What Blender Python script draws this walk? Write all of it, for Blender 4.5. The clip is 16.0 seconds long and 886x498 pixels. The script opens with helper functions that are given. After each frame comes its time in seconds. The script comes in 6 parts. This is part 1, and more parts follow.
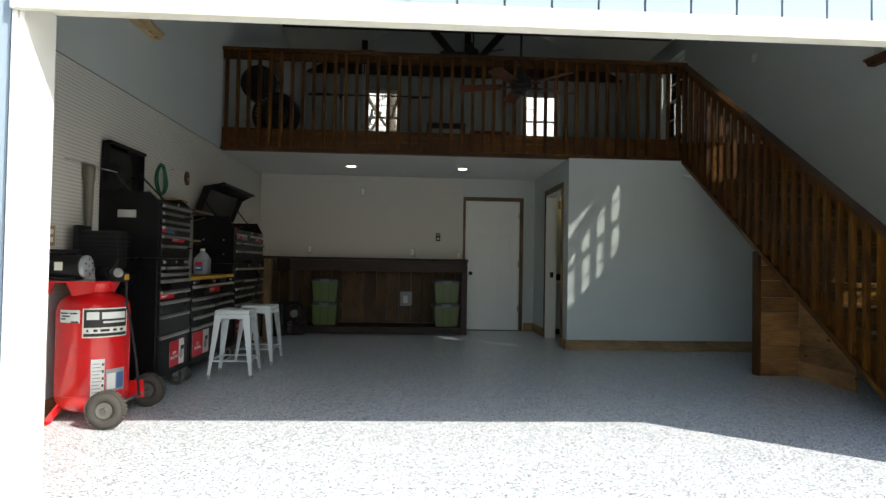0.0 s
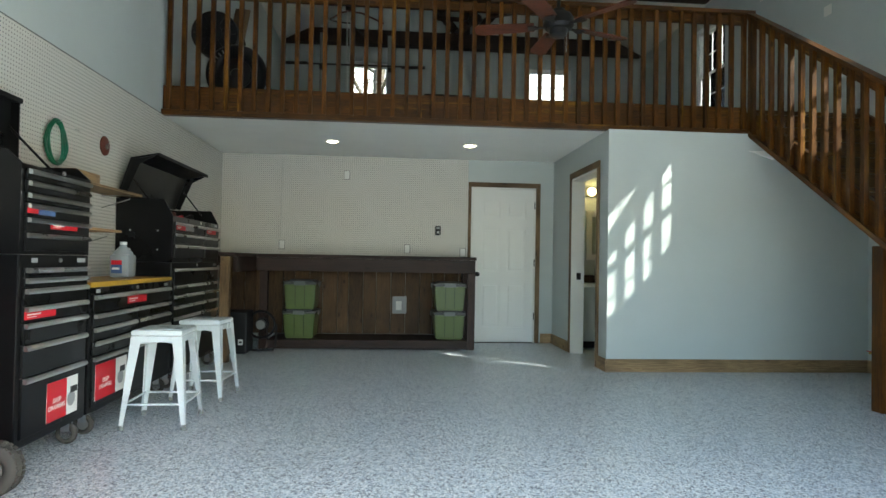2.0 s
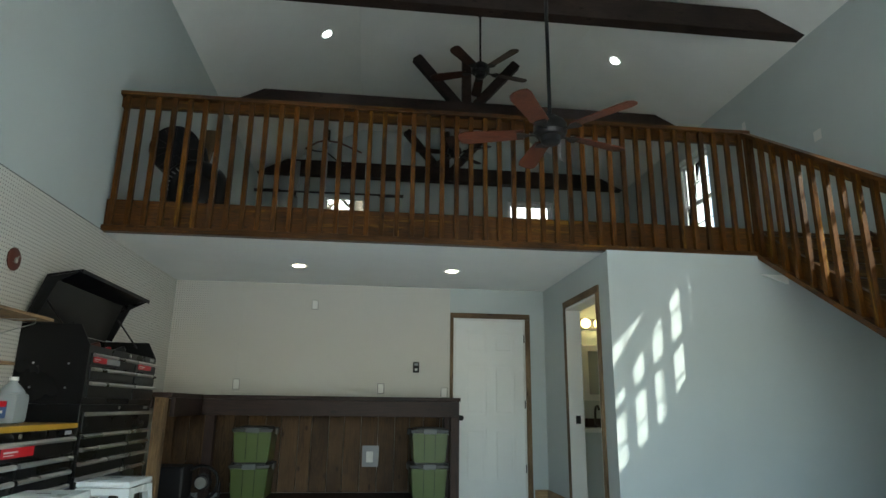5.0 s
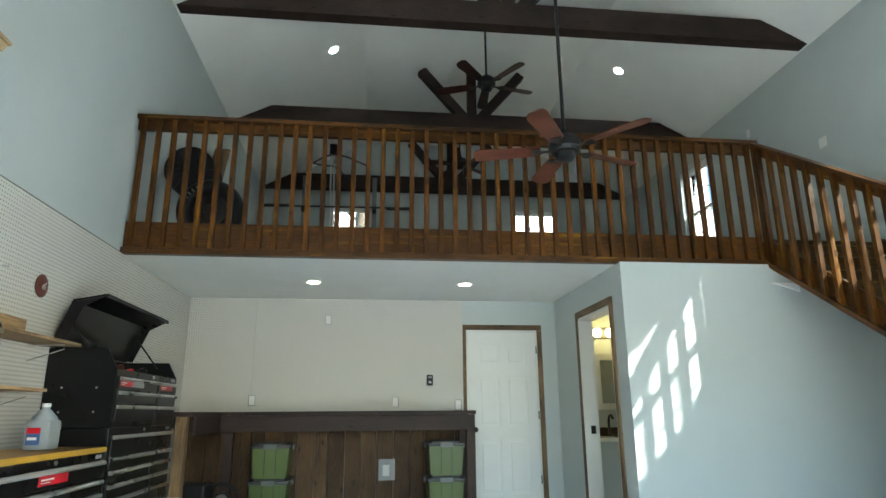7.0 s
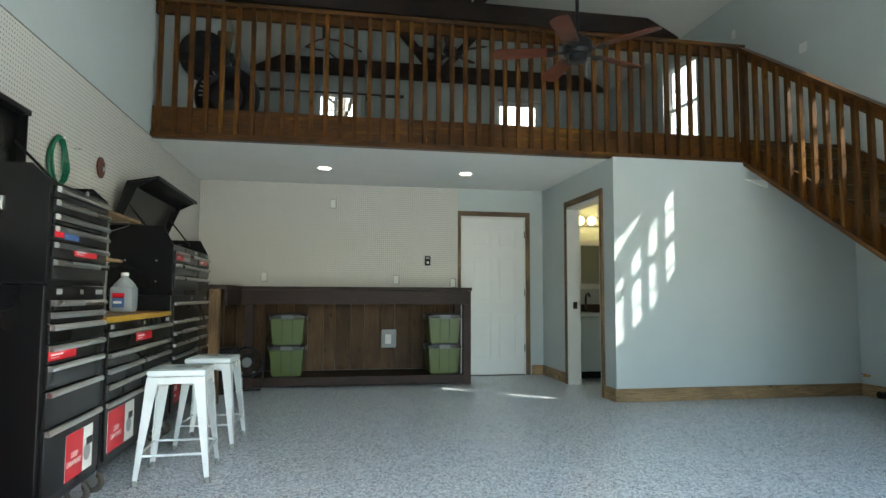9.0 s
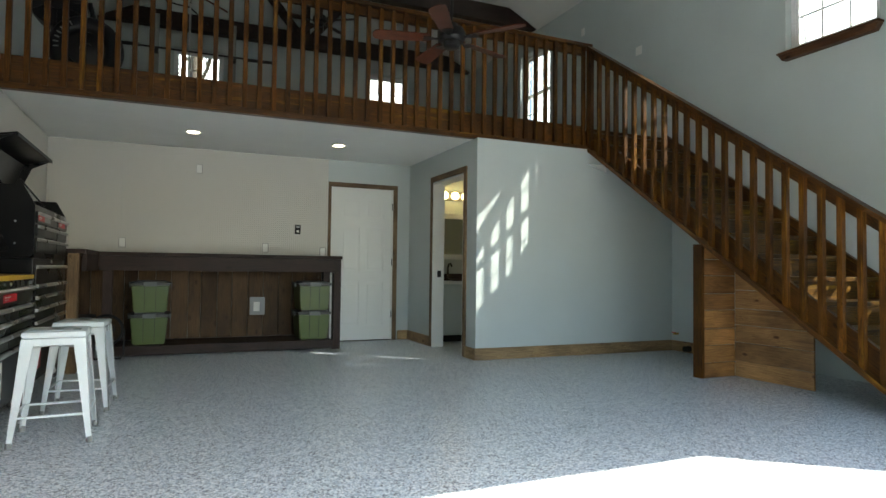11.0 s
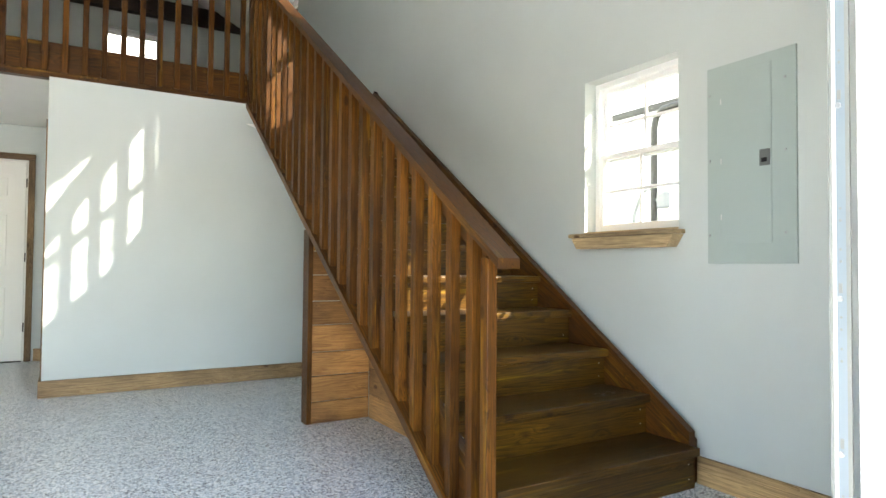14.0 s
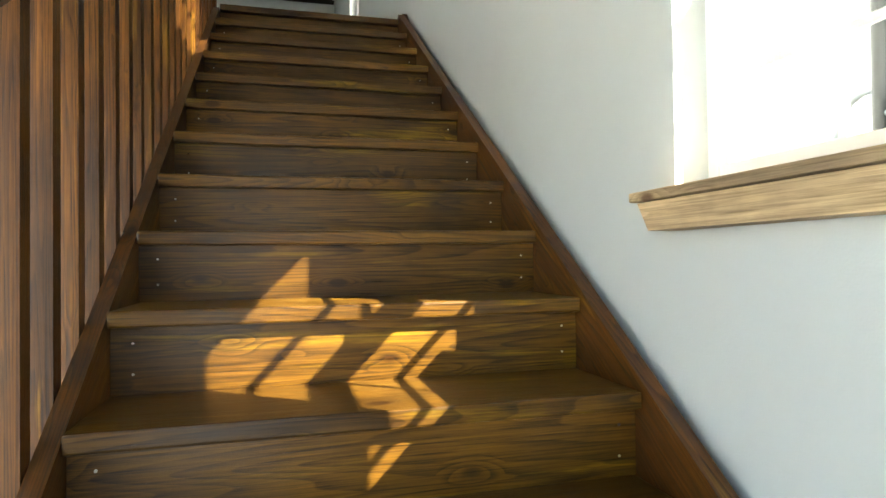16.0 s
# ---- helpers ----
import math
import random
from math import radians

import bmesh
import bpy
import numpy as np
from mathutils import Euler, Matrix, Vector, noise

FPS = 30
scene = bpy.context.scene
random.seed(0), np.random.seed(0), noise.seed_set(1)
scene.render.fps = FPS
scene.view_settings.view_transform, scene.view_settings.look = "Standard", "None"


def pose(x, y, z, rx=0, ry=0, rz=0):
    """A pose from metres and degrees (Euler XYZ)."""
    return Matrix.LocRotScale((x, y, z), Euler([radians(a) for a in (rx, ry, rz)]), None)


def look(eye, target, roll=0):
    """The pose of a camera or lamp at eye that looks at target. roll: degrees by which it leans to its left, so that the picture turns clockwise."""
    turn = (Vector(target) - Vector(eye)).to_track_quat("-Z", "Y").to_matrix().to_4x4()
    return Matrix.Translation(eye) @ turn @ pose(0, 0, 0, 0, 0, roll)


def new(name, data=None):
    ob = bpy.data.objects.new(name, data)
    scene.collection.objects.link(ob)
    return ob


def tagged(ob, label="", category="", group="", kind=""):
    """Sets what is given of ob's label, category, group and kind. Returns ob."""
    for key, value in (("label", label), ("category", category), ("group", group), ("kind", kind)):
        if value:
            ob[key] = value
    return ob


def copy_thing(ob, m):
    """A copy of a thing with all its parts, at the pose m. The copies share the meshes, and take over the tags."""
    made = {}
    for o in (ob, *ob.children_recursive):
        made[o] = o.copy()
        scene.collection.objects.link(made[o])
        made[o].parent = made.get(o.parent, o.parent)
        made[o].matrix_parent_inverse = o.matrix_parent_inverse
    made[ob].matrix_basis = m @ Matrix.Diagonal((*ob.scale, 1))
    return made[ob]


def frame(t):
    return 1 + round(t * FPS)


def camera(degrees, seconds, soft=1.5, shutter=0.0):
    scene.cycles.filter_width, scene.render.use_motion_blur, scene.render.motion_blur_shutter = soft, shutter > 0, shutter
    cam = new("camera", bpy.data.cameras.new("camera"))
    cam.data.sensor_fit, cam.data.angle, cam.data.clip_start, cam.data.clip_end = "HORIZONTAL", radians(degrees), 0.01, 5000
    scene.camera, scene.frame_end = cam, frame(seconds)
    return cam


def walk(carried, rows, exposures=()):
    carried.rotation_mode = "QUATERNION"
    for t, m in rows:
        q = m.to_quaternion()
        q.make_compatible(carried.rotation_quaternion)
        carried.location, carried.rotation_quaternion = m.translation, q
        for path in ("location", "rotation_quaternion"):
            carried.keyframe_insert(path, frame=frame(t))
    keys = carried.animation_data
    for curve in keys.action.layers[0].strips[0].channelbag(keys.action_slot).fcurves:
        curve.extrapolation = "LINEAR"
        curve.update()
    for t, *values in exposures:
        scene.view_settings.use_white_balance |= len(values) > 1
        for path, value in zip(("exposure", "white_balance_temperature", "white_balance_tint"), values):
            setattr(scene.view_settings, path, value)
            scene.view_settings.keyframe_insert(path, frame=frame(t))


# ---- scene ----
cam = camera(71.8, 16.0)
PATH = [
    (0, (0.005, 0.919, 1.051), (0.113, 2.916, 1.095), 1.0),
    (0.5, (-0.098, 1.349, 1.06), (-0.025, 3.347, 1.095), 1.1),
    (1, (-0.136, 1.762, 1.055), (-0.038, 3.759, 1.09), 1.2),
    (1.5, (-0.128, 2.169, 1.041), (-0.001, 4.165, 1.079), 1.2),
    (2, (-0.12, 2.565, 1.048), (0.039, 4.559, 1.088), 1.0),
    (2.5, (-0.076, 2.918, 1.053), (0.113, 4.909, 1.094), 0.9),
    (3, (-0.072, 3.147, 1.055), (0.134, 5.135, 1.124), 0.9),
    (3.5, (-0.074, 3.281, 1.051), (0.143, 5.264, 1.192), 0.9),
    (4, (-0.064, 3.314, 1.047), (0.157, 5.285, 1.308), 0.9),
    (4.5, (-0.068, 3.338, 1.032), (0.154, 5.289, 1.414), 0.8),
    (5, (-0.068, 3.349, 1.015), (0.149, 5.274, 1.513), 0.7),
    (5.2, (-0.062, 3.343, 1.033), (0.151, 5.259, 1.566), 0.9),
    (7.3, (-0.271, 3.257, 1.078), (-0.052, 5.179, 1.587), -0.5),
    (7.5, (-0.314, 3.224, 1.067), (-0.095, 5.164, 1.501), -0.3),
    (8, (-0.427, 3.131, 1.028), (-0.207, 5.097, 1.32), 0.2),
    (8.2, (-0.492, 3.055, 1.028), (-0.261, 5.026, 1.275), 0.2),
    (10.3, (-0.971, 2.648, 0.958), (-0.323, 4.537, 1.053), 0.6),
    (10.5, (-0.992, 2.598, 0.956), (-0.3, 4.472, 1.04), 0.6),
    (11, (-0.956, 2.571, 0.956), (-0.161, 4.404, 1.023), 0.7),
    (11.5, (-0.637, 2.518, 0.972), (0.25, 4.31, 1.038), 0.5),
    (12, (-0.167, 2.53, 1.002), (0.774, 4.294, 1.061), 0.3),
    (12.5, (0.365, 2.574, 0.991), (1.349, 4.314, 1.046), 0.2),
    (13, (0.975, 2.665, 1.012), (1.969, 4.4, 1.063), 0.1),
    (13.5, (1.566, 2.82, 1.006), (2.58, 4.542, 1.058), 0.2),
    (14, (2.184, 3.026, 0.987), (3.204, 4.745, 1.045), 0.5),
    (14.5, (2.756, 3.309, 1.003), (3.763, 5.037, 1.054), 0.7),
    (15, (3.274, 3.668, 1.023), (4.198, 5.441, 1.06), -0.1),
    (15.5, (3.623, 4.07, 1.029), (4.354, 5.931, 1.064), -0.5),
    (16, (3.847, 4.47, 1.037), (4.351, 6.405, 1.072), -0.7),
]
EXPOSURES = [(0, 0.75, 6550, 8), (0.5, 1.3, 6350, 6), (1.0, 1.75, 6250, 3), (2.0, 2.27, 6250, 1), (2.5, 2.36, 6250, 1), (3.0, 2.25, 6250, 1), (3.5, 2.08, 6200, 1), (4.0, 2.0, 6200, 0), (5.0, 2.02, 6200, 0), (7.5, 2.85, 6120, 0), (8.0, 2.66, 6150, 0), (10.5, 2.15, 6450, 3), (11.0, 2.05, 6500, 4), (12.0, 2.05, 6600, 5), (12.5, 2.3, 6650, 6), (13.5, 2.85, 6850, 9), (14.5, 3.27, 7150, 12), (15.0, 3.32, 7100, 11), (15.5, 3.47, 7100, 10), (16.0, 3.65, 7050, 10)]
walk(cam, [(t, look(eye, target, roll)) for t, eye, target, roll in PATH], EXPOSURES)

# ---- world and sun ----
SUN = Vector((-1.0, 0.79, -1.02)).normalized()
world = bpy.data.worlds.new("world")
scene.world = world
world.use_nodes = True
wn = world.node_tree.nodes
sky = wn.new("ShaderNodeTexSky")
sky.sky_type, sky.sun_disc = "NISHITA", False
sky.dust_density = 1.3
sky.sun_elevation = math.asin(-SUN.z)
sky.sun_rotation = math.atan2(-SUN.x, -SUN.y)
wn["Background"].inputs["Strength"].default_value = 0.15
world.node_tree.links.new(sky.outputs[0], wn["Background"].inputs["Color"])
sun_data = bpy.data.lights.new("sun", "SUN")
sun_data.energy, sun_data.angle, sun_data.color = 4.6, radians(0.53), (1.0, 0.94, 0.85)
sun = new("sun", sun_data)
sun.matrix_world = look((8, -6, 10), Vector((8, -6, 10)) + SUN)
# fill lamp added in the garage doorway to strengthen the sky's light
door_data = bpy.data.lights.new("doorway_fill", "AREA")
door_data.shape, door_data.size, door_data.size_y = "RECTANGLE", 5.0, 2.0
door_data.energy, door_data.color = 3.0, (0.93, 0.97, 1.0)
door_light = new("doorway_fill", door_data)
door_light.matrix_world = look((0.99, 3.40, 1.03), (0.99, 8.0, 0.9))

# ---- materials ----
def nodes_of(name):
    m = bpy.data.materials.new(name)
    m.use_nodes = True
    t = m.node_tree
    return m, t, t.nodes["Principled BSDF"]


def add(t, kind, **values):
    n = t.nodes.new(kind)
    for key, value in values.items():
        n.inputs[key].default_value = value
    return n


def coords(t, scale=(1, 1, 1), vary=True):
    """Object coordinates, shifted piece by piece, and scaled."""
    tc = t.nodes.new("ShaderNodeTexCoord")
    mp = t.nodes.new("ShaderNodeMapping")
    mp.inputs["Scale"].default_value = scale
    if vary:
        info = t.nodes.new("ShaderNodeObjectInfo")
        mul = t.nodes.new("ShaderNodeVectorMath")
        mul.operation = "SCALE"
        mul.inputs[0].default_value = (17.0, 11.0, 23.0)
        t.links.new(info.outputs["Random"], mul.inputs["Scale"])
        addv = t.nodes.new("ShaderNodeVectorMath")
        t.links.new(tc.outputs["Object"], addv.inputs[0])
        t.links.new(mul.outputs[0], addv.inputs[1])
        t.links.new(addv.outputs[0], mp.inputs["Vector"])
    else:
        t.links.new(tc.outputs["Object"], mp.inputs["Vector"])
    return mp.outputs["Vector"]


def noise_fac(t, vec, scale, detail=4.0, rough=0.55, distort=0.0):
    n = add(t, "ShaderNodeTexNoise", Scale=scale, Detail=detail, Roughness=rough, Distortion=distort)
    t.links.new(vec, n.inputs["Vector"])
    return n.outputs["Fac"]


def ramp(t, fac, stops, constant=False):
    r = t.nodes.new("ShaderNodeValToRGB")
    e = r.color_ramp.elements
    while len(e) < len(stops):
        e.new(0.5)
    for el, (pos, col) in zip(e, stops):
        el.position, el.color = pos, (*col, 1)
    if constant:
        r.color_ramp.interpolation = "CONSTANT"
    t.links.new(fac, r.inputs["Fac"])
    return r.outputs["Color"]


def mixc(t, fac, a, b, mode="MIX"):
    n = t.nodes.new("ShaderNodeMix")
    n.data_type, n.blend_type = "RGBA", mode
    for sock, v in ((n.inputs[0], fac), (n.inputs[6], a), (n.inputs[7], b)):
        if hasattr(v, "links"):
            t.links.new(v, sock)
        elif isinstance(v, (int, float)):
            sock.default_value = v
        else:
            sock.default_value = (*v, 1)
    return n.outputs[2]


def bump(t, bsdf, height, strength, distance):
    b = add(t, "ShaderNodeBump", Strength=strength, Distance=distance)
    t.links.new(height, b.inputs["Height"])
    t.links.new(b.outputs[0], bsdf.inputs["Normal"])


def paint(name, col, rough=0.5, metal=0.0, grain=60.0, depth=0.15, stain=0.12, coat=0.0, spec=0.5):
    """A coated surface: broad stains, fine relief, uneven gloss."""
    m, t, b = nodes_of(name)
    v = coords(t)
    broad = noise_fac(t, v, 1.7, 5.0)
    fine = noise_fac(t, v, grain, 3.0)
    lo, hi = [c * (1 - stain) for c in col], [min(1, c * (1 + stain)) for c in col]
    c1 = ramp(t, broad, [(0.3, lo), (0.7, hi)])
    c2 = mixc(t, 0.25 * stain * 4, c1, mixc(t, fine, lo, hi))
    t.links.new(c2, b.inputs["Base Color"])
    rr = ramp(t, broad, [(0.3, [max(0.02, rough - 0.06)] * 3), (0.7, [min(1, rough + 0.06)] * 3)])
    t.links.new(rr, b.inputs["Roughness"])
    b.inputs["Metallic"].default_value = metal
    b.inputs["Coat Weight"].default_value = coat
    b.inputs["Specular IOR Level"].default_value = spec
    if depth:
        bump(t, b, fine, depth, 0.002)
    return m


def timber(name, dark, light, axis="X", rough=0.45, knots=0.85, relief=0.2, patch=None, spec=0.3, tight=1.0):
    """Sawn softwood: straight growth rings along one axis, fibres, knots, and an uneven stain."""
    m, t, b = nodes_of(name)
    order = {"X": lambda a, c: (a, c, c), "Y": lambda a, c: (c, a, c), "Z": lambda a, c: (c, c, a)}[axis]
    kv = add(t, "ShaderNodeTexVoronoi", Scale=1.0)
    t.links.new(coords(t, order(4.2, 9.0)), kv.inputs["Vector"])
    knot = ramp(t, kv.outputs["Distance"], [(0.09, (1, 1, 1)), (0.15, (0, 0, 0))])
    bend = ramp(t, kv.outputs["Distance"], [(0.08, (0.055,) * 3), (0.34, (0, 0, 0))])
    slow = noise_fac(t, coords(t, order(0.36, 7.0 * tight)), 1.0, 2.0, 0.45, 0.05)
    wave = t.nodes.new("ShaderNodeMath")
    wave.operation = "ADD"
    t.links.new(slow, wave.inputs[0])
    t.links.new(bend, wave.inputs[1])
    scaled = t.nodes.new("ShaderNodeMath")
    scaled.operation = "MULTIPLY"
    scaled.inputs[1].default_value = 38.0
    t.links.new(wave.outputs[0], scaled.inputs[0])
    frac = t.nodes.new("ShaderNodeMath")
    frac.operation = "FRACT"
    t.links.new(scaled.outputs[0], frac.inputs[0])
    rings = ramp(t, frac.outputs[0], [(0.0, (1.0,) * 3), (0.40, (0.78,) * 3), (0.72, (0.30,) * 3), (0.88, (0, 0, 0)), (0.95, (0.1,) * 3), (1.0, (1.0,) * 3)])
    fib = noise_fac(t, coords(t, order(4.0, 240.0)), 1.0, 5.0, 0.75)
    fibc = ramp(t, fib, [(0.38, (0, 0, 0)), (0.60, (1, 1, 1))])
    c = mixc(t, rings, dark, light)
    c = mixc(t, 0.55, c, mixc(t, fibc, [v * 0.4 for v in dark], light))
    broad = noise_fac(t, coords(t, order(1.6, 3.2)), 1.0, 5.0, 0.6)
    c = mixc(t, 1.0, c, ramp(t, broad, [(0.32, (0.45, 0.42, 0.42)), (0.64, (1.32, 1.28, 1.20))]), "MULTIPLY")
    if patch:
        # gold streaks: worn spots, coloured with the hue wood takes in sun
        worn_sunlit = noise_fac(t, coords(t, order(1.3, 22.0)), 1.0, 6.0, 0.65)
        pf = ramp(t, worn_sunlit, [(0.58, (0, 0, 0)), (0.72, (0.6,) * 3)])
        c = mixc(t, pf, c, mixc(t, rings, [p * 0.40 for p in patch], patch))
    kd = mixc(t, knots, (1, 1, 1), (0.22, 0.12, 0.09))
    c = mixc(t, knot, c, mixc(t, 1.0, c, kd, "MULTIPLY"))
    info = t.nodes.new("ShaderNodeObjectInfo")
    tone = ramp(t, info.outputs["Random"], [(0, (0.72, 0.70, 0.70)), (1, (1.22, 1.18, 1.12))])
    c = mixc(t, 1.0, c, tone, "MULTIPLY")
    t.links.new(c, b.inputs["Base Color"])
    rr = ramp(t, fib, [(0.3, [rough - 0.06] * 3), (0.7, [rough + 0.16] * 3)])
    t.links.new(rr, b.inputs["Roughness"])
    b.inputs["Specular IOR Level"].default_value = spec
    bump(t, b, mixc(t, 0.4, fibc, rings), relief, 0.0012)
    return m


def glow(name, col, strength):
    m, t, b = nodes_of(name)
    b.inputs["Base Color"].default_value = (0.9, 0.9, 0.85, 1)
    b.inputs["Emission Color"].default_value = (*col, 1)
    b.inputs["Emission Strength"].default_value = strength
    return m


def epoxy_floor():
    m, t, b = nodes_of("flake_epoxy")
    v = coords(t, vary=False)
    warp = add(t, "ShaderNodeTexNoise", Scale=60.0, Detail=2.0)
    t.links.new(v, warp.inputs["Vector"])
    off = t.nodes.new("ShaderNodeVectorMath")
    off.operation = "MULTIPLY_ADD"
    off.inputs[1].default_value = (0.012, 0.012, 0.012)
    t.links.new(warp.outputs["Color"], off.inputs[0])
    t.links.new(v, off.inputs[2])
    big = add(t, "ShaderNodeTexVoronoi", Scale=105.0, Randomness=1.0)
    t.links.new(off.outputs[0], big.inputs["Vector"])
    small = add(t, "ShaderNodeTexVoronoi", Scale=230.0)
    t.links.new(off.outputs[0], small.inputs["Vector"])
    sep = t.nodes.new("ShaderNodeSeparateColor")
    t.links.new(big.outputs["Color"], sep.inputs[0])
    sep2 = t.nodes.new("ShaderNodeSeparateColor")
    t.links.new(small.outputs["Color"], sep2.inputs[0])
    tones = [(0.0, (0.045, 0.055, 0.07)), (0.14, (0.23, 0.28, 0.35)), (0.28, (0.50, 0.57, 0.64)), (0.46, (0.72, 0.78, 0.83)), (0.64, (0.91, 0.94, 0.96)), (0.84, (0.98, 0.99, 0.99))]
    a = ramp(t, sep.outputs[0], tones, True)
    c = ramp(t, sep2.outputs[1], tones, True)
    pick = ramp(t, sep2.outputs[0], [(0.0, (0, 0, 0)), (0.55, (1, 1, 1))], True)
    broad = noise_fac(t, v, 0.9, 4.0)
    col = mixc(t, pick, a, c)
    col = mixc(t, 1.0, col, ramp(t, broad, [(0.3, (0.995, 0.995, 0.995)), (0.7, (1.005, 1.005, 1.005))]), "MULTIPLY")
    t.links.new(col, b.inputs["Base Color"])
    fine = noise_fac(t, v, 45.0, 3.0)
    rr = ramp(t, broad, [(0.25, (0.278,) * 3), (0.75, (0.282,) * 3)])
    t.links.new(rr, b.inputs["Roughness"])
    bump(t, b, fine, 0.05, 0.002)
    return m


def pegboard(name, u, v):
    """White-painted hardboard with rows of holes at one inch; u and v name its two axes."""
    m, t, b = nodes_of(name)
    tc = t.nodes.new("ShaderNodeTexCoord")
    sep = t.nodes.new("ShaderNodeSeparateXYZ")
    t.links.new(tc.outputs["Object"], sep.inputs[0])
    def mth(op, a, c=None):
        n = t.nodes.new("ShaderNodeMath")
        n.operation = op
        for s, val in ((n.inputs[0], a), (n.inputs[1], c)):
            if val is None:
                continue
            if hasattr(val, "links"):
                t.links.new(val, s)
            else:
                s.default_value = val
        return n.outputs[0]
    sq = []
    for ax in (u, v):
        f = mth("SUBTRACT", mth("FRACT", mth("MULTIPLY", sep.outputs[ax], 1 / 0.0254)), 0.5)
        sq.append(mth("MULTIPLY", f, f))
    d = mth("SQRT", mth("ADD", sq[0], sq[1]))
    hole = mth("LESS_THAN", d, 0.20)
    broad = noise_fac(t, tc.outputs["Object"], 1.3, 5.0)
    face = ramp(t, broad, [(0.3, (0.62, 0.605, 0.56)), (0.7, (0.64, 0.625, 0.58))])
    t.links.new(mixc(t, hole, face, (0.24, 0.23, 0.205)), b.inputs["Base Color"])
    b.inputs["Roughness"].default_value = 0.45
    bump(t, b, mth("SUBTRACT", 1.0, hole), 0.08, 0.002)
    return m


def glass(name, tint=(1, 1, 1)):
    m = bpy.data.materials.new(name)
    m.use_nodes = True
    t = m.node_tree
    t.nodes.remove(t.nodes["Principled BSDF"])
    tr = t.nodes.new("ShaderNodeBsdfTransparent")
    tr.inputs["Color"].default_value = (*tint, 1)
    gl = add(t, "ShaderNodeBsdfGlossy", Roughness=0.02)
    lw = add(t, "ShaderNodeLayerWeight", Blend=0.12)
    mx = t.nodes.new("ShaderNodeMixShader")
    t.links.new(lw.outputs["Fresnel"], mx.inputs[0])
    t.links.new(tr.outputs[0], mx.inputs[1])
    t.links.new(gl.outputs[0], mx.inputs[2])
    t.links.new(mx.outputs[0], t.nodes["Material Output"].inputs["Surface"])
    return m


WALL = paint("grey_wall_paint", (0.525, 0.575, 0.570), 0.62, grain=180, depth=0.25, stain=0.03)
CEIL = paint("white_ceiling_paint", (0.83, 0.84, 0.81), 0.8, grain=140, depth=0.3, stain=0.03)
FLOOR = epoxy_floor()
PEG_SIDE, PEG_BACK = pegboard("pegboard_side", 1, 2), pegboard("pegboard_back", 0, 2)
# PATCH is worn gold with sunlit colour mixed in
DARK, LITE, PATCH = (0.015, 0.0052, 0.0020), (0.132, 0.053, 0.0075), (0.40, 0.215, 0.016)
STAIN_X = timber("stained_pine_x", DARK, LITE, "X", 0.34, patch=PATCH)
STAIN_Y = timber("stained_pine_y", DARK, LITE, "Y", 0.40, patch=PATCH, spec=0.30)
STAIN_Z = timber("stained_pine_z", DARK, LITE, "Z", 0.40, patch=PATCH, spec=0.20, tight=2.0)
# stair stain drawn towards gold to carry the look of sunlit treads
TREAD = timber("stair_board_stain", (0.013, 0.0050, 0.0019), (0.136, 0.067, 0.0066), "X", 0.32, patch=(0.42, 0.268, 0.013), spec=0.34)
BLACKWOOD_X = timber("ebony_stain_x", (0.013, 0.0075, 0.0065), (0.050, 0.026, 0.020), "X", 0.5)
BLACKWOOD_Z = timber("ebony_stain_z", (0.013, 0.0075, 0.0065), (0.050, 0.026, 0.020), "Z", 0.5)
BEAM = timber("truss_stain", (0.014, 0.009, 0.008), (0.038, 0.024, 0.019), "X", 0.6)
PINE_X = timber("pine_trim_x", (0.26, 0.165, 0.080), (0.50, 0.36, 0.20), "X", 0.5)
PINE_Y = timber("pine_trim_y", (0.26, 0.165, 0.080), (0.50, 0.36, 0.20), "Y", 0.5)
TRIM_X = timber("weathered_trim_x", (0.13, 0.085, 0.045), (0.27, 0.19, 0.11), "X", 0.6)
TRIM_Y = timber("weathered_trim_y", (0.13, 0.085, 0.045), (0.27, 0.19, 0.11), "Y", 0.6)
TRIM_Z = timber("weathered_trim_z", (0.13, 0.085, 0.045), (0.27, 0.19, 0.11), "Z", 0.6)
SILL_Y = timber("sill_wood", (0.34, 0.255, 0.14), (0.66, 0.53, 0.33), "Y", 0.6)
SILL_D = timber("dark_sill_wood", (0.05, 0.022, 0.01), (0.13, 0.06, 0.028), "Y", 0.5)
PLANK_X = timber("closet_plank_x", (0.22, 0.10, 0.034), (0.43, 0.23, 0.085), "X", 0.5)
PLANK_Y = timber("closet_plank_y", (0.23, 0.12, 0.05), (0.42, 0.26, 0.12), "Y", 0.55)
# loft floor colour, made dark so the loft gets less bounce light
BARN_X = timber("loft_dimming_board", (0.05, 0.026, 0.014), (0.12, 0.068, 0.038), "X", 0.6)
BARN_Z = timber("barn_board", (0.058, 0.034, 0.018), (0.155, 0.098, 0.053), "Z", 0.65)
LIGHTWOOD_Z = timber("raw_post_wood", (0.13, 0.085, 0.042), (0.25, 0.17, 0.09), "Z", 0.6)
CARD = paint("brown_board", (0.32, 0.21, 0.10), 0.7, grain=90)
WHITE = paint("white_trim_paint", (0.78, 0.78, 0.75), 0.4, grain=90, depth=0.08, stain=0.03)
CREAM = paint("cream_casing_paint", (0.74, 0.72, 0.62), 0.45, grain=70, depth=0.1, stain=0.05)
DOORW = paint("white_door_paint", (0.77, 0.78, 0.76), 0.42, grain=120, depth=0.1, stain=0.03)
